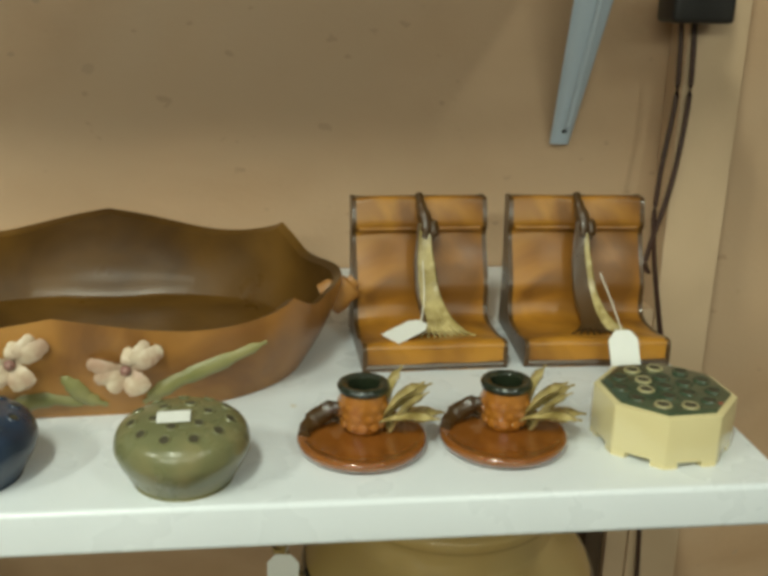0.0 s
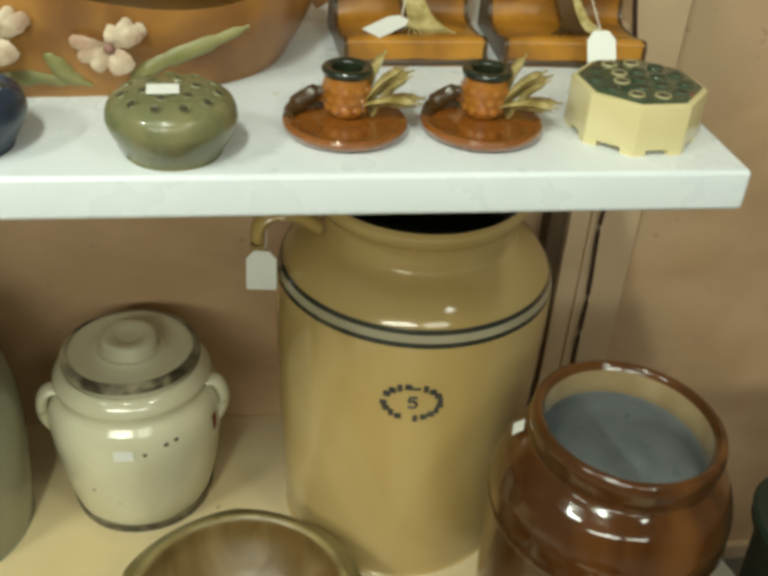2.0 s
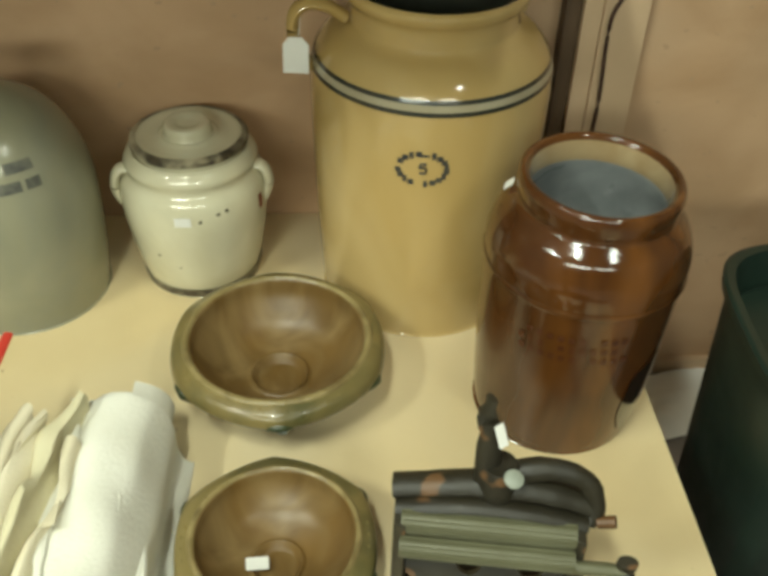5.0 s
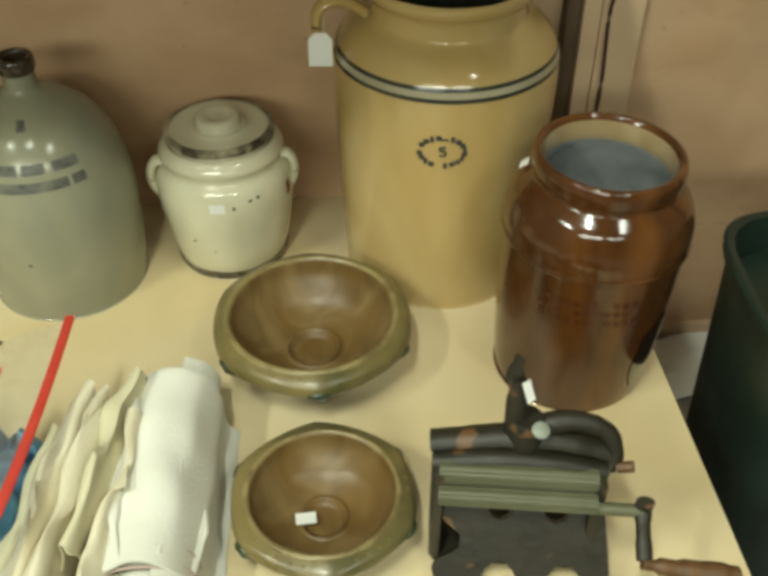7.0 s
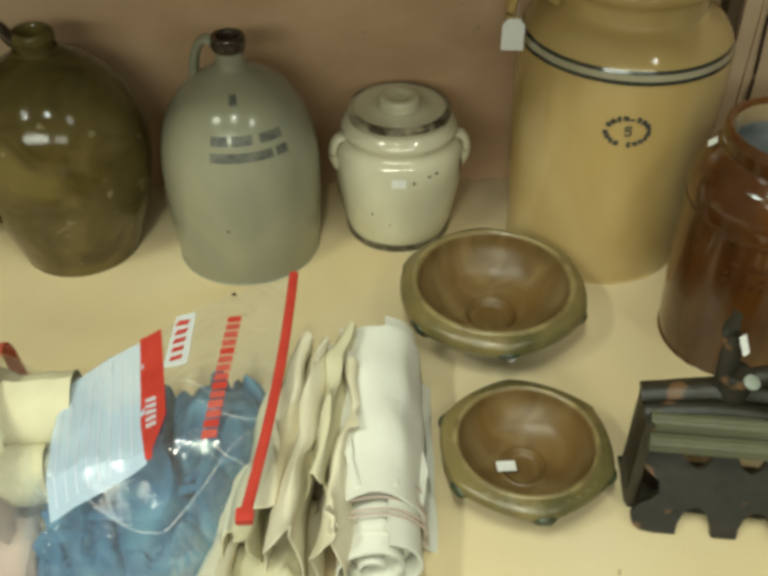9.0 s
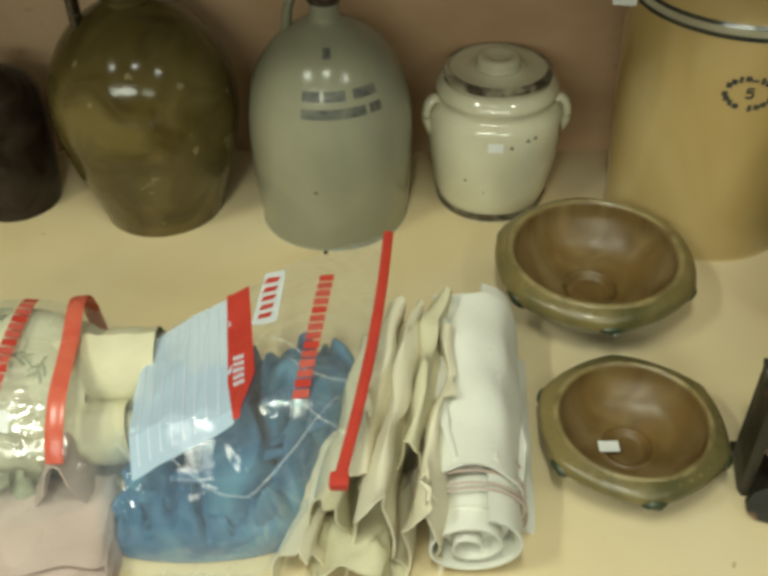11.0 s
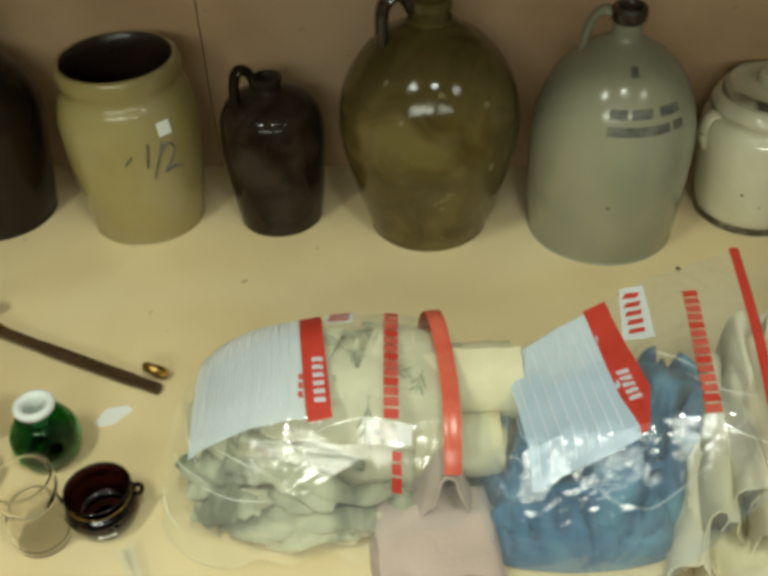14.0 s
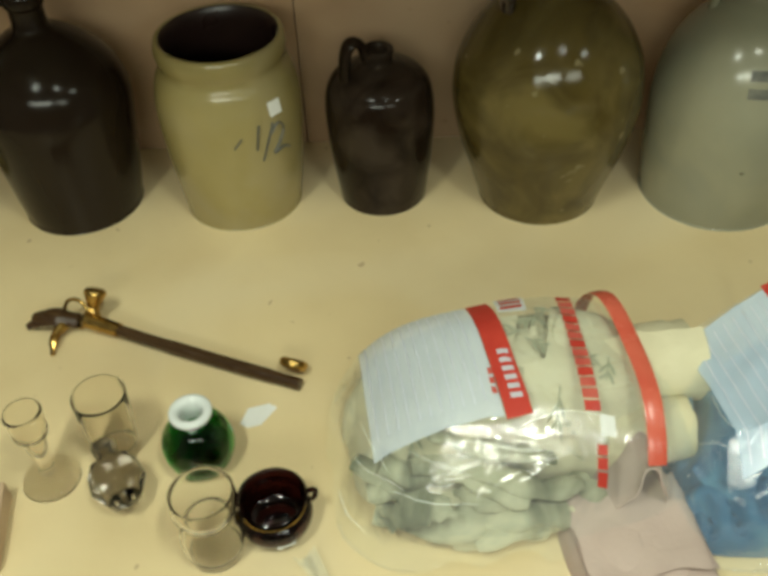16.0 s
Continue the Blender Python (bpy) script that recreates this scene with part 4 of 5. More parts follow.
for k, (x0, x1, y0, y1, z0, z1, r) in enumerate(((-0.165, 0.04, -0.060, -0.120, 0.040, 0.030, 0.022), (-0.160, 0.08, -0.085, -0.126, 0.020, 0.022, 0.020), (-0.150, 0.00, -0.050, -0.102, 0.078, 0.062, 0.020),
                                           (-0.120, 0.06, -0.070, -0.098, 0.092, 0.052, 0.016), (-0.175, -0.04, -0.035, -0.110, 0.058, 0.016, 0.018), (-0.06, 0.13, -0.122, -0.110, 0.016, 0.030, 0.016), (-0.10, 0.03, -0.062, -0.082, 0.118, 0.088, 0.012))):
    pts = spline([(x0 + (x1 - x0) * u, y0 + (y1 - y0) * u + 0.007 * math.sin(k * 2.1 + u * 7), z0 + (z1 - z0) * u + 0.008 * math.sin(k * 1.3 + u * 9)) for u in (0, 0.2, 0.4, 0.6, 0.8, 1.0)], 5)
    rad = [r * (0.55 + 0.45 * math.sin(math.pi * min(1, 0.12 + 0.8 * i / (len(pts) - 1))) + 0.12 * math.sin(i * 1.1 + k)) for i in range(len(pts))]
    part("crumpled_fold", tube(pts, rad, 14, flat=0.55), CLOTHD, ca, "sage printed cloth crumpled at the bag's edge")

rnd = random.Random(7)
for k in range(9):
    x0, ln = rnd.uniform(-0.17, 0.02), rnd.uniform(0.07, 0.14)
    y0, z0 = rnd.uniform(-0.128, -0.085), rnd.uniform(0.012, 0.075)
    z0 = min(z0, 0.115 - 0.7 * (-0.06 - y0))
    tilt = rnd.uniform(-0.035, 0.035)
    pts = spline([(x0 + ln * u, y0 + tilt * (u - 0.5) + 0.006 * math.sin(k + u * 8), max(0.012, z0 - tilt * (u - 0.5) + 0.007 * math.sin(k * 2.3 + u * 7))) for u in (0, 0.25, 0.5, 0.75, 1.0)], 5)
    part("crumpled_fold", tube(pts, [0.004, 0.013, 0.018, 0.019, 0.014, 0.004], 12, flat=0.28, up=(0, -0.6, 0.8)), CLOTHD if k % 3 else CLOTHA, ca)


def bundle_top(x, y):
    return hump(x, y - 0.020, 0.184, 0.099, 0.158, 3.4) * (1 - 0.24 * min(1.0, max(0.0, (-0.04 - x) / 0.16))) + 0.004 * noise.noise(Vector((x * 15, y * 15, 0.4)))


for cs in (((-0.09, -0.060), (0.13, -0.068), (0.145, 0.02), (-0.02, -0.02)), ((0.02, -0.05), (0.14, -0.055), (0.15, 0.08), (0.06, 0.075)), ((-0.15, -0.03), (-0.02, -0.050), (0.02, 0.06), (-0.13, 0.070))):
    bmf = on_bag(bundle_top, cs, 0.004, 16, 12)
    bmesh.ops.recalc_face_normals(bmf, faces=bmf.faces[:])
    bmesh.ops.solidify(bmf, geom=bmf.faces[:], thickness=0.003)
    part("cloth_layer", bmf, CLOTHA, ca)

# printed sprigs: a stalk with leaves each
for k in range(13):
    sx, sy, an = rnd.uniform(-0.15, 0.14), rnd.uniform(-0.045, 0.085), rnd.uniform(0, 6.28)
    for j, (da, l0, l1) in enumerate(((0, 0, 0.030), (0.6, 0.008, 0.016), (-0.6, 0.012, 0.016), (0.6, 0.018, 0.014), (-0.7, 0.022, 0.012))):
        bx, by = sx + l0 * math.cos(an), sy + l0 * math.sin(an)
        pts = [(bx + l1 * u * math.cos(an + da), by + l1 * u * math.sin(an + da)) for u in (0, 0.33, 0.67, 1)]
        part("sprig_print", tube([(a, b, bundle_top(a, b) + 0.0055) for a, b in pts], [0.0007, 0.0016, 0.0018, 0.0006] if j else 0.0007, 6, flat=0.3), SPRIG, ca)


def slope_a(x):
    """The bag thins out towards its closed end."""
    return 1 - 0.22 * min(1.0, max(0.0, (-0.04 - x) / 0.16))


def film_a(x, y):
    n = 0.006 * noise.noise(Vector((x * 12, y * 12, 3.3))) + 0.0016 * max(0.0, 0.12 - abs(noise.noise(Vector((x * 17 + y * 9, y * 13 - x * 6, 5.1))))) / 0.12 * min(1, max(0, 0.08 - y) * 12)
    return max(0.004, hump(x, y, 0.205, 0.150, 0.171, 3.4) * slope_a(x) + n)


def film_a_at(u, v):
    t, rho = 2 * math.pi * u, v ** 0.75
    c, s = math.cos(t), math.sin(t)
    k = (abs(c) ** 4 + abs(s) ** 4) ** -0.25 * (1 + 0.03 * noise.noise(Vector((c * 3, s * 3, 1.0))))
    x, y = 0.203 * k * rho * c, 0.149 * k * rho * s
    return Vector((x, y, film_a(x, y) + 0.002))


part("bag_film", sheet(film_a_at, 150, 54), FILM, ba, "thin clear creased plastic")


def at_a(*pts):
    """Places on the table, turned into the bag's own plan."""
    c, s_ = math.cos(radians(6)), math.sin(radians(6))
    return tuple((c * (px - BA[0]) + s_ * (py - BA[1]), -s_ * (px - BA[0]) + c * (py - BA[1])) for px, py in pts)


pan = at_a((-0.484, 0.548), (-0.352, 0.556), (-0.378, 0.719), (-0.503, 0.733))
part("label_panel", on_bag(film_a, pan, 0.0036, 18, 16), LABELW, ba, "white write-on panel with grey lines")
for k in range(11):
    u = (k + 0.6) / 12
    lo, hi = Vector(pan[0]).lerp(Vector(pan[1]), u), Vector(pan[3]).lerp(Vector(pan[2]), u)
    lo, hi = lo.lerp(hi, 0.10), lo.lerp(hi, 0.95)
    part("panel_line", on_bag(film_a, ((lo.x, lo.y), (lo.x + 0.0013, lo.y), (hi.x + 0.0013, hi.y), (hi.x, hi.y)), 0.0044, 1, 14), LINEM, ba)
rb = part("red_block", on_bag(film_a, at_a((-0.350, 0.553), (-0.324, 0.557), (-0.353, 0.728), (-0.378, 0.722)), 0.0040), REDP, ba, "red printed block")
for k in range(6):
    yk = 0.574 + k * 0.011
    xk = -0.340 - 0.0016 * k
    part("print_bar", on_bag(film_a, at_a((xk - 0.004, yk), (xk + 0.008, yk), (xk + 0.007, yk + 0.006), (xk - 0.005, yk + 0.006)), 0.0048, 4, 1), LABELW, rb)
for k in range(3):
    yk = 0.580 + k * 0.012
    part("print_bar", on_bag(film_a, at_a((-0.362 - k * 0.001, yk), (-0.357 - k * 0.001, yk), (-0.358 - k * 0.001, yk + 0.008), (-0.363 - k * 0.001, yk + 0.008)), 0.0044, 2, 1), REDF, ba)
emb = part("emblem", on_bag(film_a, at_a((-0.344, 0.694), (-0.313, 0.694), (-0.313, 0.737), (-0.345, 0.738)), 0.0040), LABELW, ba, "small printed emblem with red bars")
for k in range(3):
    yk = 0.699 + k * 0.012
    part("print_bar", on_bag(film_a, at_a((-0.341, yk), (-0.317, yk + 0.002), (-0.317, yk + 0.009), (-0.341, yk + 0.007)), 0.0046, 4, 1), REDP, emb)
for k in range(13):
    u = k / 13
    x0, y0 = -0.277 + 0.006 * u, 0.724 - 0.165 * u
    part("print_bar", on_bag(film_a, at_a((x0, y0 - 0.0105), (x0 + 0.016, y0 - 0.0105), (x0 + 0.016, y0), (x0, y0)), 0.0040, 4, 2), REDF if k % 3 else REDP, ba)
for k in range(3):
    y0 = 0.534 - k * 0.0085
    part("print_bar", on_bag(film_a, at_a((-0.262, y0 - 0.007), (-0.252, y0 - 0.007), (-0.252, y0), (-0.262, y0)), 0.0040, 3, 2), REDP, ba)
for k, line in enumerate((((-0.508, 0.575), (-0.49, 0.545), (-0.455, 0.515)), ((-0.50, 0.61), (-0.485, 0.565), (-0.47, 0.535)), ((-0.45, 0.545), (-0.42, 0.525), (-0.385, 0.512)), ((-0.40, 0.540), (-0.35, 0.530), (-0.30, 0.528)),
                          ((-0.525, 0.56), (-0.515, 0.53), (-0.495, 0.505)), ((-0.47, 0.520), (-0.43, 0.502), (-0.38, 0.498)), ((-0.34, 0.545), (-0.29, 0.560), (-0.24, 0.555)))):
    pts = at_a(*(tuple(p) for p in spline([Vector(q) for q in line], 8)))
    n = len(pts)
    part("crease", tube([(px, py, film_a(px, py) + 0.0028) for px, py in pts], [0.0002 + 0.0007 * math.sin(math.pi * i / (n - 1)) for i in range(n)], 6), FILMC, ba, "crease in the plastic with its glint drawn as a bright ridge")
zp = [Vector((0.118 + 0.012 * math.sin(v * 2.6), 0.150 - 0.27 * v, film_a(0.118, 0.150 - 0.27 * v) + 0.006 + 0.020 * (1 - v) ** 4)) for v in [i / 24 for i in range(25)]]
za = part("zip_strip", tube(zp, 0.0095, 10, flat=0.14), REDZ, ba, "red zip strip")
part("slider", box(0.022, 0.018, 0.010, bevel=0.003), REDP, za, m=Matrix.Translation(zp[0]))

part("sticker", on_bag(film_a, at_a((-0.258, 0.540), (-0.242, 0.540), (-0.242, 0.558), (-0.258, 0.558)), 0.0050, 4, 4), PAPER, ba, "small white price sticker")

# bag of blue cloth
BB = (-0.045, 0.615)
bb = thing("zip_bag", BB[0], BB[1], T, "clear zip bag with red zip strip holding a blue cloth", "zip bag", "clear zip bags of linens")
cb = thing("blue_cloth", BB[0], BB[1], T + 0.004, "crumpled sky blue cloth inside a clear bag", "cloth")
part("bundle", lump(0.118, 0.118, 0.118, 4.1, 0.28, 15, 2.6, 0.8, 34, 110), BLUEC, cb, m=pose(0.0, 0.0, 0))
part("fold", lump(0.058, 0.085, 0.128, 6.3, 0.30, 20, 2.4, 0.6, 26, 80), BLUEC, cb, m=pose(0.092, 0.050, 0, 0, 0, -12))
part("fold", lump(0.110, 0.046, 0.060, 9.1, 0.40, 22, 2.4, 0.6), BLUEC, cb, m=pose(-0.012, -0.085, 0, 0, 0, 3))
for k, (x0, y0, x1, y1, z0, z1, r) in enumerate(((-0.09, -0.105, 0.05, -0.112, 0.030, 0.026, 0.012), (-0.06, -0.075, 0.075, -0.055, 0.070, 0.082, 0.011),
                                                 (0.06, -0.04, 0.118, -0.005, 0.085, 0.085, 0.010), (-0.10, -0.06, -0.04, -0.095, 0.055, 0.045, 0.010))):
    pts = spline([(x0 + (x1 - x0) * u, y0 + (y1 - y0) * u + 0.006 * math.sin(k * 2.7 + u * 6), z0 + (z1 - z0) * u + 0.004 * math.sin(k + u * 7)) for u in (0, 0.25, 0.5, 0.75, 1.0)], 5)
    part("fold", tube(pts, [r * (0.25 + 0.75 * math.sin(math.pi * (0.06 + 0.88 * i / (len(pts) - 1)))) for i in range(len(pts))], 12, flat=0.7), BLUEC, cb)

ZT, ZB = Vector((0.1375, 0.802, 0.194)), Vector((0.100, 0.446, 0.190))


def film_b(x, y):
    """Height of the bag over the table, x and y from the bag's own origin."""
    X, Y = x + BB[0], y + BB[1]
    top = float(np.interp(X, [-0.178, -0.155, -0.13, -0.08, -0.03, 0.02, 0.07, 0.15], [0.02, 0.085, 0.130, 0.148, 0.160, 0.185, 0.192, 0.195]))
    w = min(1.0, max(0.0, (X - 0.005) / 0.085))
    front = min(1.0, max(0.0, (Y - 0.470) / 0.075)) ** 0.55
    n = 0.004 * noise.noise(Vector((x * 14, y * 14, 8.8))) + 0.0020 * max(0.0, 0.12 - abs(noise.noise(Vector((x * 15 + y * 11, y * 14 - x * 8, 2.1))))) / 0.12
    return max(0.004, top * (front * (1 - w) + w)) + n * (1 - 0.7 * w)


def film_b_at(u, v):
    x0, x1 = -0.133, (ZB.x + (ZT.x - ZB.x) * v) - BB[0]
    x = x0 + (x1 - x0) * u
    lo, hi = -0.142 + u * (ZB.y - BB[1] + 0.142), 0.055 + u * (ZT.y - BB[1] - 0.055)
    y = lo + (hi - lo) * v
    return Vector((x, y, film_b(x, y) + 0.002))


part("bag_film", sheet(film_b_at, 100, 90), FILMB, bb, "thin clear creased plastic")


def at_b(*pts):
    return tuple((px - BB[0], py - BB[1]) for px, py in pts)


pan = at_b((-0.117, 0.512), (-0.010, 0.538), (-0.042, 0.724), (-0.138, 0.676))
part("label_panel", on_bag(film_b, pan, 0.0040, 18, 18), LABELB, bb, "pale blue-white write-on panel")
for k in range(8):
    u = (k + 0.7) / 9
    lo, hi = Vector(pan[0]).lerp(Vector(pan[1]), u), Vector(pan[3]).lerp(Vector(pan[2]), u)
    lo, hi = lo.lerp(hi, 0.04), lo.lerp(hi, 0.94)
    part("panel_line", on_bag(film_b, ((lo.x, lo.y), (lo.x + 0.0013, lo.y), (hi.x + 0.0013, hi.y), (hi.x, hi.y)), 0.0048, 1, 14), LINEM, bb)
rb2 = part("red_block", on_bag(film_b, at_b((-0.024, 0.590), (0.005, 0.592), (-0.021, 0.737), (-0.046, 0.728)), 0.0046), REDP, bb, "red printed block")
part("red_tip", on_bag(film_b, at_b((-0.011, 0.540), (-0.004, 0.540), (0.005, 0.592), (-0.024, 0.590)), 0.0046), REDP, rb2)
for k in range(5):
    yk = 0.580 + k * 0.010
    xk = -0.010 - 0.0017 * k
    part("print_bar", on_bag(film_b, at_b((xk - 0.006, yk), (xk + 0.006, yk), (xk + 0.005, yk + 0.006), (xk - 0.007, yk + 0.006)), 0.0056, 3, 1), LABELW, rb2)
em = part("emblem", on_bag(film_b, at_b((-0.010, 0.670), (0.021, 0.657), (0.022, 0.744), (-0.003, 0.749)), 0.0044), LABELW, bb, "white printed emblem with red bars")
for k in range(5):
    yk = 0.672 + k * 0.014
    part("print_bar", on_bag(film_b, at_b((-0.003, yk + 0.003), (0.013, yk - 0.001), (0.013 + 0.001 * k, yk + 0.006), (-0.002 + 0.001 * k, yk + 0.010)), 0.0054, 3, 1), REDP, em)
for k in range(14):
    u = k / 14
    x0, y0 = 0.062 - 0.014 * u, 0.727 - 0.186 * u
    part("print_bar", on_bag(film_b, at_b((x0, y0 - 0.0105), (x0 + 0.016, y0 - 0.0105), (x0 + 0.016, y0), (x0, y0)), 0.0044, 4, 2), REDF if k % 4 else REDP, bb)
for k, line in enumerate((((-0.057, 0.533), (-0.045, 0.508), (0.002, 0.497), (0.055, 0.508), (0.096, 0.548)), ((-0.148, 0.560), (-0.128, 0.535), (-0.105, 0.520)), ((-0.10, 0.540), (-0.07, 0.520), (-0.04, 0.505)),
                          ((0.012, 0.640), (0.035, 0.625), (0.058, 0.600)), ((0.060, 0.540), (0.085, 0.515), (0.110, 0.492)), ((-0.13, 0.60), (-0.125, 0.56), (-0.10, 0.53)), ((0.04, 0.60), (0.07, 0.575), (0.105, 0.565)))):
    pts = [(px - BB[0], py - BB[1]) for px, py in (tuple(p) for p in spline([Vector(q) for q in line], 8))]
    n = len(pts)
    part("crease", tube([(px, py, film_b(px, py) + 0.0028) for px, py in pts], [0.0002 + 0.0005 * math.sin(math.pi * i / (n - 1)) for i in range(n)], 6), FILMC, bb, "crease in the plastic with its glint drawn as a bright ridge")
zq = [ZT.lerp(ZB, i / 20) - Vector((BB[0], BB[1], 0)) + Vector((0.006 * math.sin(i / 20 * 3.1), 0, 0.004)) for i in range(21)]
zb = part("zip_strip", tube(zq, 0.0058, 10, flat=0.4), REDP, bb, "red zip strip")
part("slider", box(0.018, 0.016, 0.010, bevel=0.003), REDP, zb, m=Matrix.Translation(zq[-1]))
part("dark_speck", lathe([(0, 0.001), (0.003, 0.0005), (0.003, 0)], 8), DKBROWN, bb, m=Matrix.Translation((0.111, 0.153, film_b(0.111, 0.153) + 0.004)))

# pink cloth tucked between the bags
pk = thing("pink_cloth", -0.215, 0.50, T, "folded dusty pink cloth lying between the bags", "cloth", rz=8)
part("pad", lump(0.072, 0.075, 0.045, 2.2, 0.15, 12, 3.5, 0.1), PINKC, pk)
for k in range(4):
    part("fold", ribbon([(-0.065, 0.010 + k * 0.010), (-0.01, 0.016 + k * 0.010), (0.05, 0.012 + k * 0.011), (0.066, 0.004 + k * 0.010)], -0.085 + k * 0.01, 0.06, 0.002, 10, 0.004, k * 2.0), PINKC, pk)
part("fold", ribbon([(-0.02, 0.03), (0.0, 0.085), (0.02, 0.10), (0.035, 0.075), (0.05, 0.03)], 0.02, 0.12, 0.002, 10, 0.008, 5.5), PINKC, pk)

# ---- small glass ----
def vessel(name, x, y, outer, inner, mat, label, segs=48, rz=0, m=None):
    ob = thing(name, x, y, T, label, name.split("_")[-1])
    prof = [tuple(p) for p in spline(outer, 5)] + [tuple(p) for p in spline(inner, 5)]
    part("body", lathe(prof, segs, 0.008, x * 5), mat, ob, m=m)
    return ob


vessel("glass_vial", -0.862, 0.620, [(0, 0.001), (0.030, 0.0), (0.0325, 0.003), (0.028, 0.007), (0.013, 0.012), (0.009, 0.022), (0.011, 0.055), (0.014, 0.078), (0.019, 0.086), (0.0205, 0.100), (0.021, 0.120)], [(0.021, 0.120), (0.0185, 0.121), (0.018, 0.092), (0.011, 0.080), (0.007, 0.055), (0, 0.045)], CLEARG,
       "small clear glass stand with a cup top and round foot")
vessel("glass_tumbler", -0.793, 0.660, [(0, 0.001), (0.024, 0.0), (0.0265, 0.003), (0.0275, 0.03), (0.030, 0.068), (0.031, 0.098)], [(0.031, 0.098), (0.0285, 0.0985), (0.026, 0.07), (0.024, 0.03), (0.022, 0.014), (0, 0.012)], CLEARG, "clear ribbed glass tumbler with a dark rim")
gs = thing("glass_stopper", -0.778, 0.600, T, "faceted clear glass decanter stopper lying on its side", "stopper", rz=-62)
stp = lathe([(0, 0.0), (0.017, 0.010), (0.027, 0.030), (0.025, 0.052), (0.016, 0.060), (0.010, 0.064), (0.012, 0.078), (0.013, 0.086), (0, 0.088)], 8)
part("body", stp, SMOKEG, gs, sharp=5, m=pose(0.050, 0, 0.031, 0, -90, 0) @ Matrix.Scale(1.15, 4))
gb = vessel("green_bottle", -0.6885, 0.640, [(0, 0.001), (0.026, 0.0), (0.034, 0.006), (0.041, 0.026), (0.040, 0.046), (0.030, 0.066), (0.020, 0.077), (0.018, 0.082)], [(0.018, 0.082), (0.015, 0.078), (0.026, 0.063), (0.036, 0.044), (0.036, 0.022), (0.026, 0.008), (0, 0.006)], GREENG, "squat emerald green glass bottle with white mouth")
part("mouth_ring", lathe([(p[0], p[1] + 0.012) for p in spline([(0.0165, 0.066), (0.021, 0.069), (0.0245, 0.074), (0.0235, 0.079), (0.018, 0.080), (0.0135, 0.076), (0.0125, 0.066), (0.0125, 0.05)], 4)], 40), OPAL, gb, "opal white glass mouth")
wbv = vessel("clear_bottle", -0.659, 0.520, [(0, 0.001), (0.026, 0.0), (0.030, 0.005), (0.034, 0.030), (0.030, 0.052), (0.024, 0.062), (0.030, 0.072), (0.035, 0.088), (0.033, 0.104)], [(0.033, 0.104), (0.0305, 0.1045), (0.032, 0.088), (0.027, 0.073), (0.0215, 0.062), (0.027, 0.052), (0.031, 0.030), (0.026, 0.008), (0, 0.006)], CLEARW, "clear waisted glass bottle")
part("rim", lathe([(0.0330, 0.1035), (0.0338, 0.1050), (0.0322, 0.1065), (0.0306, 0.1050)], 40), CLEARW, wbv, "rounded clear rim")
bg = vessel("dark_glass_pot", -0.595, 0.547, [(0, 0.001), (0.026, 0.0), (0.034, 0.005), (0.041, 0.022), (0.040, 0.034), (0.034, 0.042), (0.035, 0.048), (0.038, 0.054)], [(0.038, 0.054), (0.0345, 0.0545), (0.031, 0.044), (0.036, 0.032), (0.035, 0.018), (0.026, 0.009), (0, 0.008)], BROWNG, "small dark amethyst glass pot with gilt line")
part("gilt_line", lathe([(0.0352, 0.0405), (0.0358, 0.042), (0.0352, 0.0435)], 40), BRASS, bg, "thin gilt line")
part("ear", tube(spline([(0.036, 0.012, 0.046), (0.044, 0.014, 0.044), (0.044, 0.014, 0.034), (0.040, 0.012, 0.030)], 4), 0.003, 8), BROWNG, bg)
sticker(-0.581, 0.511, T + 0.022, 0.020, 0.013, facing(-68, 10), "small white price sticker on the dark glass pot")
sc = thing("paper_scrap", -0.628, 0.704, T, "torn scrap of white paper on the table", "paper")
part("paper", prism([(-0.022, -0.014), (-0.012, -0.020), (0.004, -0.016), (0.022, 0.010), (0.012, 0.017), (-0.014, 0.010)], 0.0004, 0.0014), PAPER, sc)
fs = thing("film_scrap", -0.548, 0.478, T, "small curled scrap of clear plastic on the table", "plastic scrap", rz=-60)
part("sheet", sheet(lambda u, v: Vector((-0.030 + 0.060 * u, (v - 0.5) * (0.026 - 0.014 * u), 0.0015 + 0.014 * (2 * v - 1) ** 2 + 0.006 * u)), 10, 8, 0.0006), FILMB, fs)
wb = thing("wooden_block", -0.925, 0.545, T, "small worn tan wooden block", "block", rz=8)
part("body", box(0.06, 0.10, 0.03, (0, 0, 0.015), 0.004, 3), POSTM, wb)

# brass-mounted cane handle
hk = thing("brass_cane_hook", -0.73, 0.806, T, "dark cane rod with brass fittings and a hook end", "hook", rz=-22.5)
part("rod", tube(spline([(-0.135, 0, 0.018), (-0.05, 0, 0.013), (0.06, 0, 0.010), (0.165, 0, 0.009)], 6), [0.0075, 0.008, 0.009, 0.009, 0.008], 14), DKWOOD, hk)
part("ferrule", tube([(-0.150, 0, 0.019), (-0.10, 0, 0.016)], [0.011, 0.0095], 16), BRASS, hk, "brass ferrule")
part("knob", lathe([tuple(p) for p in spline([(0, 0), (0.010, 0.0), (0.012, 0.01), (0.008, 0.02), (0.012, 0.032), (0.015, 0.040), (0.012, 0.046), (0, 0.047)], 4)], 28), BRASS, hk, "turned brass knob", m=pose(-0.150, 0.005, 0.010, -35, 0, 0))
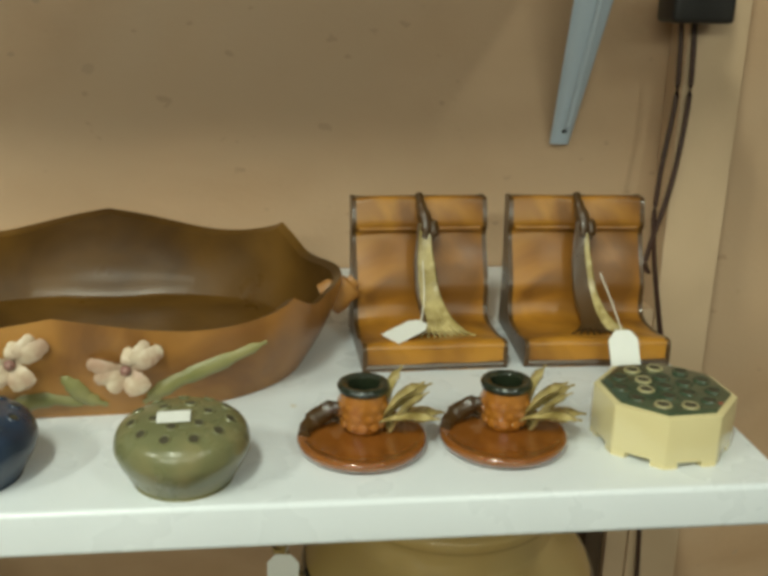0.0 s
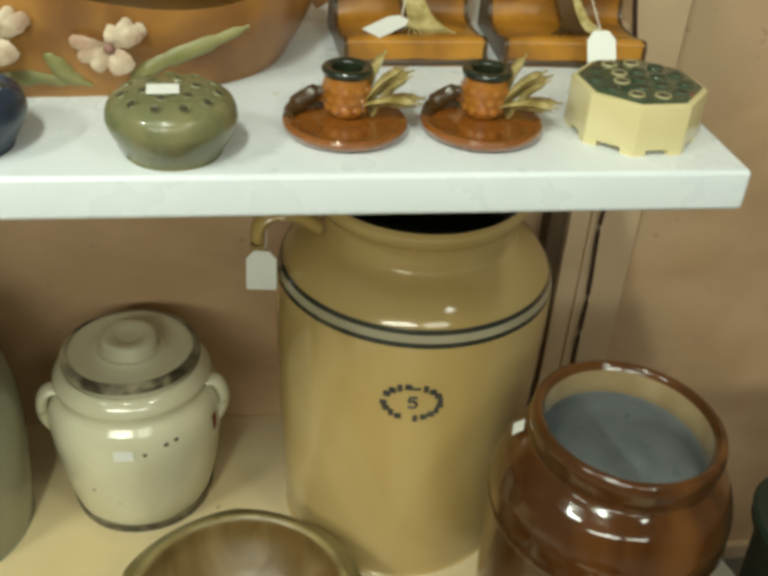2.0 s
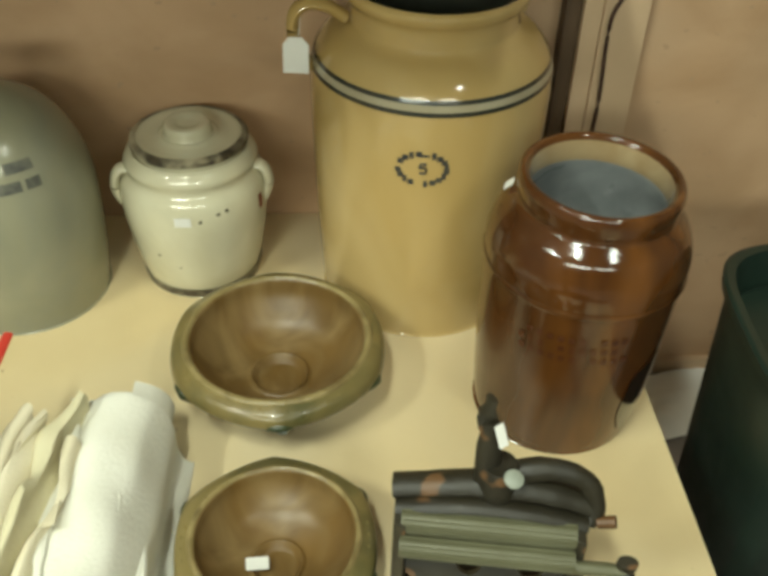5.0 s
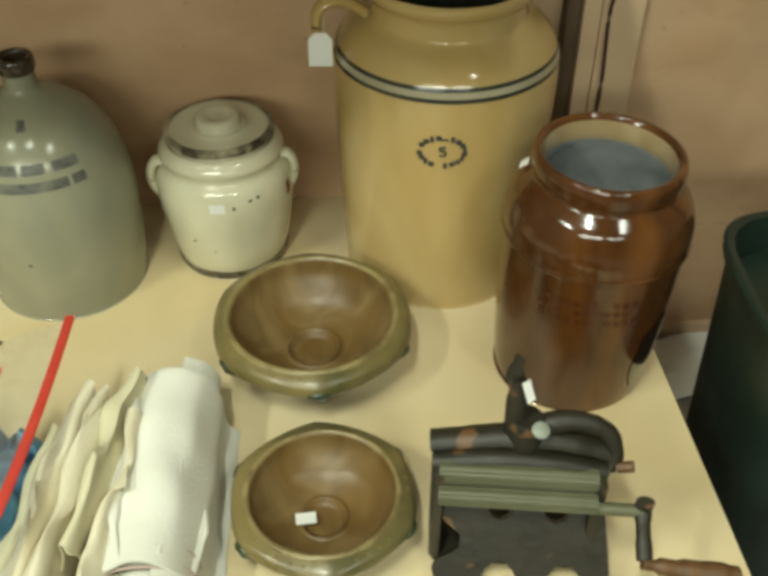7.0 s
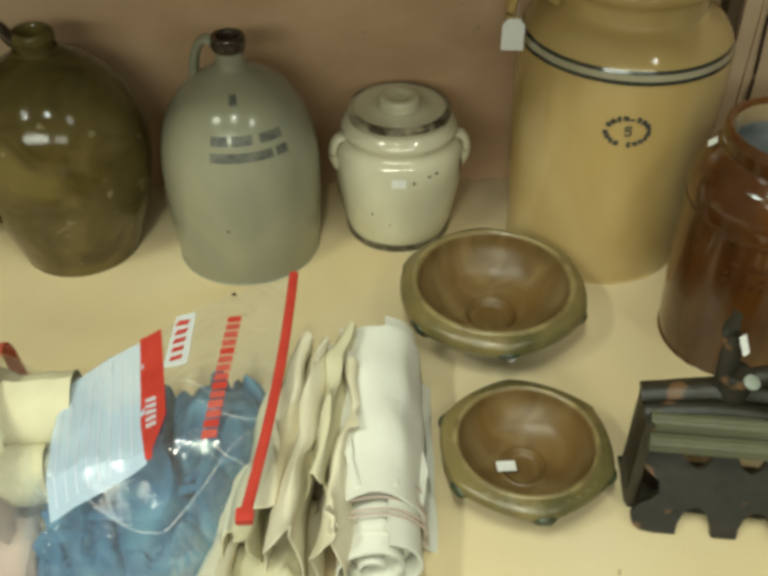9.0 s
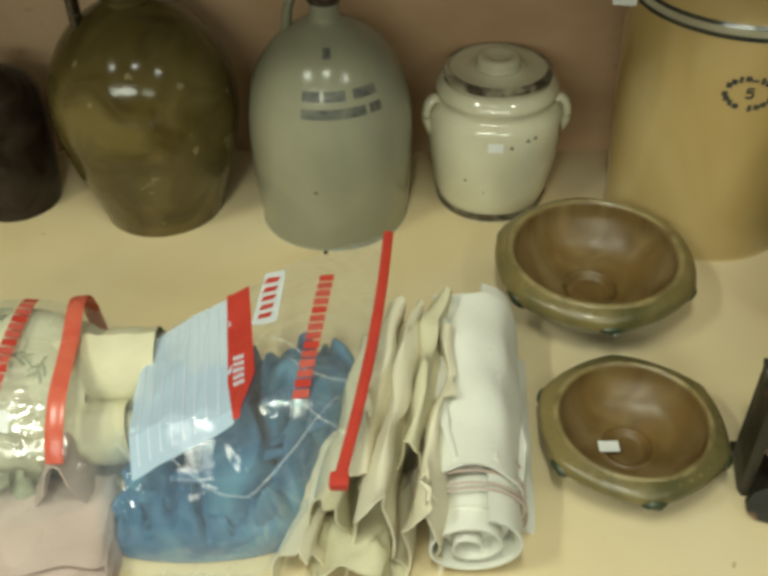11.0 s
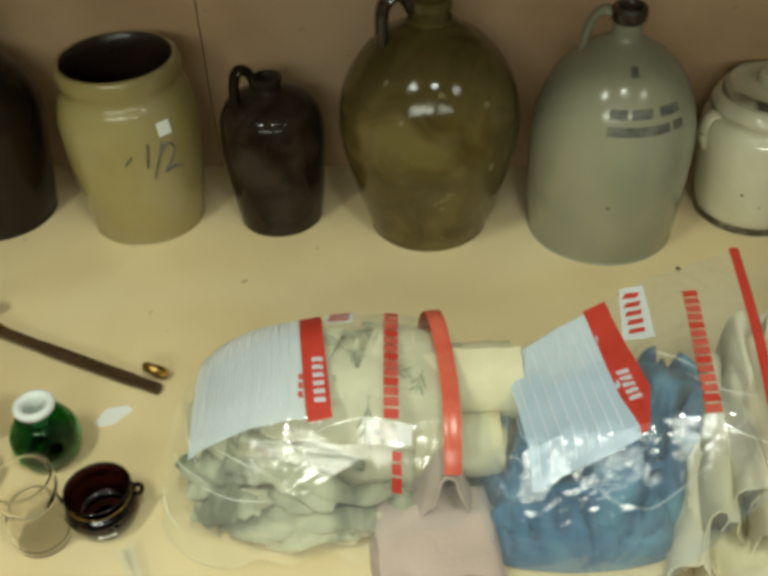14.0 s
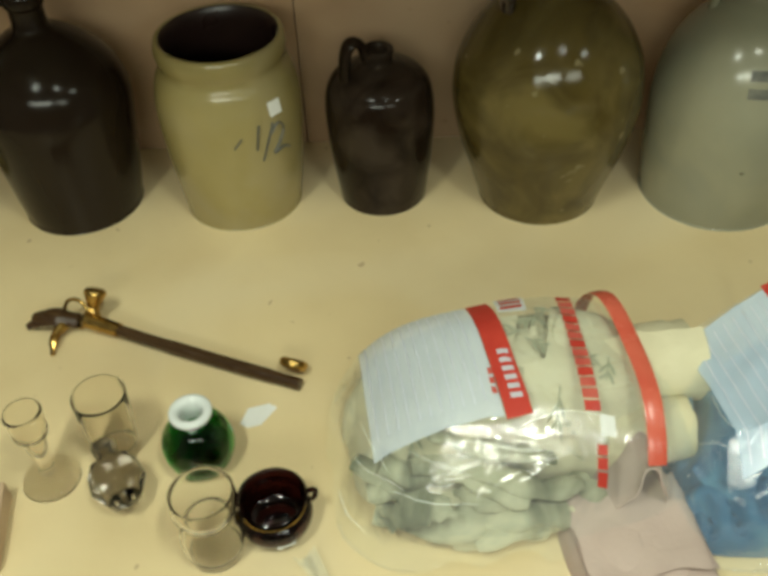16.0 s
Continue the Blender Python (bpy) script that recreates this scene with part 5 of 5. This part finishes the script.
part("ring", tube([(-0.168 + 0.020 * math.cos(a), 0.004 + 0.006 * math.sin(a), 0.022 + 0.020 * math.sin(a)) for a in [k * math.pi / 10 for k in range(20)]], 0.0025, 8), BRASS, hk)
part("claw", tube(spline([(-0.160, -0.005, 0.018), (-0.19, -0.012, 0.022), (-0.215, -0.020, 0.016), (-0.228, -0.030, 0.008)], 5), [0.012, 0.015, 0.014, 0.006], 10, flat=0.7), DKWOOD, hk)
part("claw", tube(spline([(-0.175, -0.010, 0.018), (-0.178, -0.035, 0.014), (-0.168, -0.060, 0.004)], 5), [0.008, 0.006, 0.003], 8), BRASS, hk)
part("end_ring", lathe([tuple(p) for p in spline([(0.006, 0.0), (0.014, 0.0), (0.018, 0.004), (0.018, 0.010), (0.013, 0.013), (0.007, 0.011), (0.006, 0.0)], 4)], 30), BRASS, hk, "brass end ring", m=pose(0.145, 0.018, 0.012, -50, 0, 0))

# ---- waste bin and floor paper ----
bn = thing("waste_bin", 1.130, 0.80, 0, "dark green plastic waste bin with white paper in it", "waste bin", rz=-3)


def bin_at(z, grow):
    k = 1 - 0.14 * (1 - z / 0.555)
    return [((abs(math.cos(a)) ** 0.5) * math.copysign(1, math.cos(a)) * (0.187 * k + grow), (abs(math.sin(a)) ** 0.5) * math.copysign(1, math.sin(a)) * (0.150 * k + grow), z) for a in [2 * math.pi * j / 64 for j in range(64)]]


def skin(rings):
    bm = bmesh.new()
    V = [[bm.verts.new(p) for p in r] for r in rings]
    for A, B in zip(V, V[1:]):
        for k in range(len(A)):
            bm.faces.new((A[k], A[(k + 1) % len(A)], B[(k + 1) % len(A)], B[k]))
    bm.faces.new(V[0][::-1])
    bm.faces.new(V[-1])
    return bm


part("body", skin([bin_at(0.0, 0), bin_at(0.004, 0.003), bin_at(0.535, 0.0), bin_at(0.538, 0.008), bin_at(0.552, 0.009), bin_at(0.555, 0.005), bin_at(0.553, -0.004), bin_at(0.53, -0.006), bin_at(0.02, -0.006)]), BINM, bn)
part("inner_ledge", skin([bin_at(0.500, -0.007), bin_at(0.502, -0.011), bin_at(0.498, -0.012), bin_at(0.49, -0.0075)]), BINM, bn)
bpz = thing("crumpled_paper", 1.115, 0.78, 0.02, "white paper bag lining filling the bin", "paper")
part("paper", lump(0.135, 0.10, 0.40, 3.1, 0.25, 14, 3.0, 0.4, power=0.3), PAPER, bpz)
fp = thing("floor_paper", 1.10, 1.19, 0.0, "crumpled white paper sheet on the floor by the wall", "paper", rz=12)
part("sheet", sheet(lambda u, v: Vector((-0.15 + 0.3 * u, -0.07 + 0.15 * v, 0.006 + 0.012 * abs(noise.noise(Vector((u * 4, v * 4, 1.1)))))), 12, 12, 0.001), PAPER, fp)


# ---- things on the white shelf ----
# console bowl
cbx, cby = 0.285, 1.060
con = thing("console_bowl", cbx, cby, S, "long orange-tan art pottery bowl with raised ivory flowers", "bowl", rz=2)


def boat(a, f):
    """Rim and wall of the long bowl: angle a, f from 0 at the foot to 1 at the rim."""
    c, s = math.cos(a), math.sin(a)
    A, B = 0.176 + 0.027 * math.sin(1.5 * f), 0.124 + 0.016 * math.sin(1.5 * f)
    lob = 1 + 0.022 * f * math.cos(8 * a)
    w = min(1.0, abs(s) / 0.62)
    lift = 0.008 * (1 - 2 * abs(math.sin(4 * a)) ** 0.8) * w - 0.003 * (1 - w) + 0.013 * max(0, s) ** 2 + 0.005 * max(0, -s) ** 2
    zz = (0.0655 + lift) * f
    return Vector((A * (abs(c) ** 0.70) * math.copysign(1, c) * lob, B * (abs(s) ** 0.90) * math.copysign(1, s) * lob, zz))


NA = 120
ang = [2 * math.pi * k / NA for k in range(NA)]
rings = [[boat(a, f) for a in ang] for f in (0.0, 0.02, 0.15, 0.3, 0.5, 0.7, 0.85, 0.95, 1.0)]
rim = [p + Vector((0, 0, 0.002)) for p in rings[-1]]
inner = [[Vector((boat(a, f).x * 0.965, boat(a, f).y * 0.95, max(0.008, boat(a, f).z - 0.001))) for a in ang] for f in (0.99, 0.85, 0.65, 0.4, 0.15, 0.03)]


def loft(rs, close=True):
    bm = bmesh.new()
    V = [[bm.verts.new(p) for p in r] for r in rs]
    for A, B in zip(V, V[1:]):
        for k in range(len(A)):
            bm.faces.new((A[k], A[(k + 1) % len(A)], B[(k + 1) % len(A)], B[k]))
    if close:
        bm.faces.new(V[-1])
    return bm


part("body", loft(rings + [rim], False), BOATM, con)
part("inner_wall", loft([rim] + inner), BOATIN, con, "brown glazed inside")
for sgn in (1, -1):
    part("lug", tube(spline([(sgn * 0.196, 0.0, 0.040), (sgn * 0.210, -0.003, 0.050), (sgn * 0.219, -0.002, 0.058)], 5), [0.016, 0.013, 0.006], 12, flat=0.5, up=(0, 1, 0)), BOATM, con, "pointed end lug")


def on_boat(x, f, lift=0.003):
    """A place on the front of the bowl at that x."""
    best = min((a for a in ang if math.sin(a) < 0), key=lambda a: abs(boat(a, f).x - x))
    p = boat(best, f)
    return Vector((x, p.y - lift, p.z))


def petal(p, ang_, ln, wd, mat, parent, nm="petal"):
    d = Vector((math.cos(radians(ang_)), 0, math.sin(radians(ang_))))
    q = Vector((-d.z, 0, d.x))
    pts = spline([p, p + d * ln * 0.5 + Vector((0, -0.005, 0)), p + d * ln + Vector((0, -0.002 + 0.004 * d.z, 0))], 5)
    return part(nm, tube(pts, [wd * 0.3, wd * 0.55, wd * 0.8, wd * 0.85, wd * 0.7, wd * 0.3], 8, flat=0.20, up=(0, 1, 0)), mat, parent)


for fx, ff in ((0.046, 0.60), (-0.028, 0.68)):
    c = on_boat(fx, ff)
    fl = part("flower_heart", lathe([(0, 0.004), (0.003, 0.002), (0.004, 0)], 12), PETALC, con, "mauve flower heart", m=Matrix.Translation(c + Vector((0, -0.005, 0))) @ pose(0, 0, 0, 90, 0, 0))
    for k, (an, ln, wd) in enumerate(((168, 0.026, 0.0065), (30, 0.028, 0.0075), (52, 0.024, 0.006), (80, 0.015, 0.005), (-48, 0.020, 0.0085), (-70, 0.019, 0.007), (-125, 0.018, 0.0065), (-145, 0.017, 0.006), (198, 0.022, 0.006))):
        petal(c + Vector((0, -0.001, 0)), an, ln, wd, PETAL, con)
for pts in (((0.062, 0.22), (0.082, 0.45), (0.112, 0.62), (0.142, 0.74)), ((0.055, 0.15), (0.066, 0.30), (0.080, 0.45), (0.098, 0.60)), ((0.030, 0.14), (0.016, 0.25), (0.008, 0.38), (0.002, 0.46)), ((-0.05, 0.08), (-0.03, 0.18), (-0.01, 0.22), (0.02, 0.16)), ((-0.09, 0.10), (-0.07, 0.2), (-0.055, 0.3), (-0.05, 0.4))):
    P = [on_boat(x, f, 0.0015) for x, f in pts]
    part("leaf", tube(spline(P, 5), [0.002, 0.005, 0.0065, 0.006, 0.004, 0.0015], 8, flat=0.45, up=(0, 1, 0)), LEAFM, con, "raised green leaf")


# bookends
def bookend(x, w, label, rz, dark):
    ob = thing("bookend", x, 1.004, S, label, "bookend", "pair of pottery bookends", rz)
    front = [(0.000, 0.0), (0.000, 0.016), (0.003, 0.021), (0.010, 0.0215), (0.030, 0.0175), (0.055, 0.0165), (0.068, 0.019), (0.074, 0.030), (0.074, 0.044), (0.080, 0.060), (0.089, 0.078), (0.093, 0.090), (0.090, 0.096), (0.092, 0.106), (0.096, 0.118), (0.100, 0.120)]
    P = spline(front, 4)
    bm = bmesh.new()
    n = 10
    rows = []
    for i in range(n + 1):
        u = i / n
        bow = 0.002 * math.sin(math.pi * (2 * u if u < 0.5 else 2 * u - 1)) ** 0.8 if 0 < u < 1 else 0
        row = [bm.verts.new((-w / 2 + w * u, p.x - bow * 0.6, p.y + bow * (1 if p.y > 0.012 else 0))) for p in P]
        row += [bm.verts.new((-w / 2 + w * u, 0.112, 0.119)), bm.verts.new((-w / 2 + w * u, 0.104, 0.04)), bm.verts.new((-w / 2 + w * u, 0.108, 0.0))]
        rows.append(row)
    for A, B in zip(rows, rows[1:]):
        for k in range(len(A)):
            bm.faces.new((A[k], B[k], B[(k + 1) % len(A)], A[(k + 1) % len(A)]))
    part("book", bm, PINE, ob, "glossy amber glazed open book shape", 50)
    for sx in (-1, 1):
        side = bmesh.new()
        o = [(p.x - 0.0002, max(0.0, p.y)) for p in P] + [(0.1125, 0.120), (0.106, 0.04), (0.110, 0.0)]
        va = [side.verts.new((sx * (w / 2 - 0.0005), a, b)) for a, b in o]
        vb = [side.verts.new((sx * (w / 2 + 0.0035), a, b)) for a, b in o]
        side.faces.new(va)
        side.faces.new(vb[::-1])
        for k in range(len(o)):
            side.faces.new((va[k], va[(k + 1) % len(o)], vb[(k + 1) % len(o)], vb[k]))
        part("cover", side, PINED, ob, "dark glazed side")
    part("front_edge", tube([(-w / 2, 0.0015, 0.0195), (w / 2, 0.0015, 0.0195)], 0.0024, 8), PINE, ob)
    part("foot_edge", tube([(-w / 2, 0.0008, 0.0035), (w / 2, 0.0008, 0.0035)], 0.0034, 8), PINED, ob, "dark glazed lower edge")
    part("top_edge", tube([(-w / 2, 0.1035, 0.1185), (w / 2, 0.1035, 0.1185)], 0.0026, 8), PINED, ob)
    part("page_ridge", tube([(-w / 2 + 0.003, 0.0905, 0.0945), (w / 2 - 0.003, 0.0905, 0.0945)], 0.0022, 8), PINE, ob)
    # pine spray: dark stem above, needles that fan out below
    part("stem", tube(spline([(-0.001, 0.097, 0.1235), (0.000, 0.089, 0.114), (0.003, 0.081, 0.101), (0.001, 0.074, 0.090)], 5), [0.0035, 0.0045, 0.006, 0.0055, 0.003], 10), PINED, ob, "dark glazed stem")
    part("bud", tube(spline([(0.003, 0.084, 0.108), (0.009, 0.080, 0.099), (0.009, 0.075, 0.088)], 4), [0.002, 0.0052, 0.0045, 0.0015], 9), PINED, ob)
    for k in range(10):
        s = (k - 4.5) / 4.5
        pts = spline([(0.001 + 0.0035 * s, 0.080, 0.102), (0.0005 + 0.0065 * s, 0.069, 0.070), (0.003 + 0.0085 * s, 0.055, 0.042), (0.006 + 0.0125 * s + 0.004 * s * s, 0.036, 0.0245), (0.010 + 0.020 * s + 0.007 * s * abs(s), 0.020, 0.0205)], 4)
        part("needle", tube(pts, [0.0020, 0.0026, 0.0027, 0.0024, 0.0010], 7), PINED if k < dark else PINEG, ob)
    return ob


bookend(0.565, 0.112, "amber brown glazed pottery open-book bookend with pine needles", 1.5, 1)
bookend(0.6995, 0.115, "darker amber glazed pottery open-book bookend beside the post", -2.0, 7)
hang_tag(0.543, 1.022, S + 0.0275, 0.024, 0.034, -62, 14, "white price tag lying on the amber bookend", (0.560, 1.058, S + 0.076))
hang_tag(0.7165, 0.990, S + 0.0175, 0.025, 0.036, 4, 62, "white price tag hanging in front of the darker bookend", (0.712, 1.050, S + 0.066))


# candle holders
def candle_holder(x, y, label, rz):
    ob = thing("candle_holder", x, y, S, label, "candle holder", "pair of candle holders", rz)
    part("plate", lathe([tuple(p) for p in spline([(0, 0.003), (0.028, 0.002), (0.034, 0.0), (0.040, 0.002), (0.0432, 0.006), (0.0428, 0.0092), (0.040, 0.0098), (0.034, 0.0085), (0.02, 0.0078), (0, 0.0075)], 5)], 64), PLATE, ob)
    cup = part("cup", lathe([tuple(p) for p in spline([(0.006, 0.007), (0.0115, 0.009), (0.0150, 0.020), (0.0165, 0.032), (0.0160, 0.041), (0.0168, 0.044), (0.0150, 0.0465)], 4)], 40, 0.02, x), CUPM, ob, "amber cup with cone scales", m=pose(0.002, 0.010, 0.0012) @ Matrix.Diagonal((1, 1, 0.86, 1)))
    for row in range(3):
        for k in range(11):
            a = 360 / 11 * (k + 0.5 * (row % 2))
            part("scale", lathe([(0, 0.0022), (0.0032, 0.001), (0.0038, -0.001)], 6), CUPM, cup, m=Matrix.Translation(polar(0.0142 + row * 0.0008, a, 0.016 + row * 0.008)) @ pose(0, 0, 0, 90, 0, a + 90))
    part("socket", lathe([tuple(p) for p in spline([(0.0172, 0.0425), (0.0178, 0.046), (0.0160, 0.0485), (0.0120, 0.0475), (0.0105, 0.044), (0.0095, 0.022), (0, 0.020)], 4)], 40), CUPIN, ob, "dark green glazed socket", m=pose(0.002, 0.010, 0.0012) @ Matrix.Diagonal((1, 1, 0.86, 1)))
    part("twig_handle", tube(spline([(-0.010, 0.014, 0.022), (-0.019, 0.017, 0.021), (-0.029, 0.015, 0.016), (-0.036, 0.009, 0.012), (-0.039, 0.000, 0.011)], 5), [0.0045, 0.006, 0.0065, 0.005, 0.004], 9), PINED, ob, "dark twig handle")
    part("twig_leaf", tube(spline([(-0.014, 0.022, 0.010), (-0.026, 0.020, 0.014), (-0.036, 0.012, 0.012)], 5), [0.004, 0.008, 0.004], 9, flat=0.5), PINED, ob)
    for k in range(8):
        s = k / 7
        an = radians(-25 + 98 * s)
        base = Vector((0.016 + 0.004 * math.sin(k * 2.3), 0.006 + 0.006 * math.cos(k * 1.7), 0.010 + 0.004 * (k % 3)))
        tip = base + Vector((0.034 * math.cos(an) + 0.004, -0.006 + 0.012 * math.sin(k * 1.9), 0.036 * max(0.0, math.sin(an)) + 0.004))
        mid = base.lerp(tip, 0.5) + Vector((-0.002, 0, 0.004))
        part("needle", tube(spline([base, mid, tip], 4), [0.0032, 0.0060, 0.0062, 0.0014], 8, flat=0.40), PINEG, ob)
    return ob


candle_holder(0.494, 0.878, "russet glazed pottery candle holder with amber cone cup", 2)
candle_holder(0.590, 0.877, "darker russet glazed pottery candle holder with cone cup and needles", -6)


# flower frogs
def flower_frog(x, y, mat, label, tagm):
    ob = thing("flower_frog", x, y, S, label, "flower frog", "round flower frogs")
    prof = [tuple(p) for p in spline([(0, 0.0), (0.028, 0.0), (0.0300, 0.0015), (0.0345, 0.009), (0.0400, 0.019), (0.0415, 0.026), (0.0385, 0.035), (0.030, 0.0405), (0.018, 0.0425), (0, 0.043)], 5)]
    part("body", lathe(prof, 64, 0.012, x * 3), mat, ob)
    k = 0
    for rr, cnt in ((0.0, 1), (0.0165, 6), (0.0300, 11)):
        for j in range(cnt):
            a = 360 / cnt * j + rr * 900
            z = float(np.interp(-rr, [-p[0] for p in prof[20:]], [p[1] for p in prof[20:]]))
            tilt = 0 if rr == 0 else (8 if rr < 0.02 else 26)
            part("hole", lathe([tuple(p) for p in spline([(0.0044, -0.0004), (0.0038, 0.0008), (0.0028, 0.0002), (0.0022, -0.003)], 3)], 14), mat, ob, m=Matrix.Translation(polar(rr, a, z)) @ pose(0, 0, 0, 0, tilt, a))
            part("hole_inside", lathe([(0.0028, 0.0006), (0, 0.0006)], 14), HOLE, ob, m=Matrix.Translation(polar(rr, a, z)) @ pose(0, 0, 0, 0, tilt, a))
    sticker(x - 0.004, y - 0.006, S + 0.0445, 0.020, 0.013, pose(0, 0, 0, 4, 0, 3), tagm)
    return ob


flower_frog(0.3800, 0.846, FROGG, "round sage green pottery flower frog with holes", "white price sticker on the green flower frog")
flower_frog(0.249, 0.856, FROGB, "round slate blue pottery flower frog with holes", "white price sticker on the blue flower frog")

oc = thing("octagonal_frog", 0.7015, 0.877, S, "pale yellow octagonal pottery flower frog with green mottled top", "flower frog", rz=4)
octo = [(0.0478 * math.cos(radians(22.5 + 45 * k)), 0.0478 * math.sin(radians(22.5 + 45 * k))) for k in range(8)]
part("body", prism(octo, 0.004, 0.0365, 0.0015), OCTM, oc)
for k in range(8):
    a, b = Vector((*octo[k], 0)), Vector((*octo[(k + 1) % 8], 0))
    o = [a * 0.99, a.lerp(b, 0.26) * 0.99, a.lerp(b, 0.26) * 0.86, a * 0.86, a.lerp(Vector((*octo[k - 1], 0)), 0.26) * 0.86, a.lerp(Vector((*octo[k - 1], 0)), 0.26) * 0.99]
    part("foot", prism([(p.x, p.y) for p in o], 0.0, 0.006), OCTM, oc)
part("top", prism([(x * 0.90, y * 0.90) for x, y in octo], 0.0362, 0.0385, 0.0008), OCTG, oc, "dark green mottled top")
for rr, cnt in ((0.0, 1), (0.0160, 6), (0.0315, 11)):
    for j in range(cnt):
        a = 360 / cnt * j + 12
        p = Matrix.Translation(polar(rr, a, 0.0384))
        part("hole_ring", lathe([(0.0040, 0.0), (0.0044, 0.0014), (0.0054, 0.0013), (0.0060, 0.0)], 14), OCTY if (j * 3 + cnt) % 5 in (0, 2) else OCTG, oc, m=p)
        part("hole", lathe([(0.0046, 0.0009), (0, 0.0009)], 12), HOLE, oc, m=p)
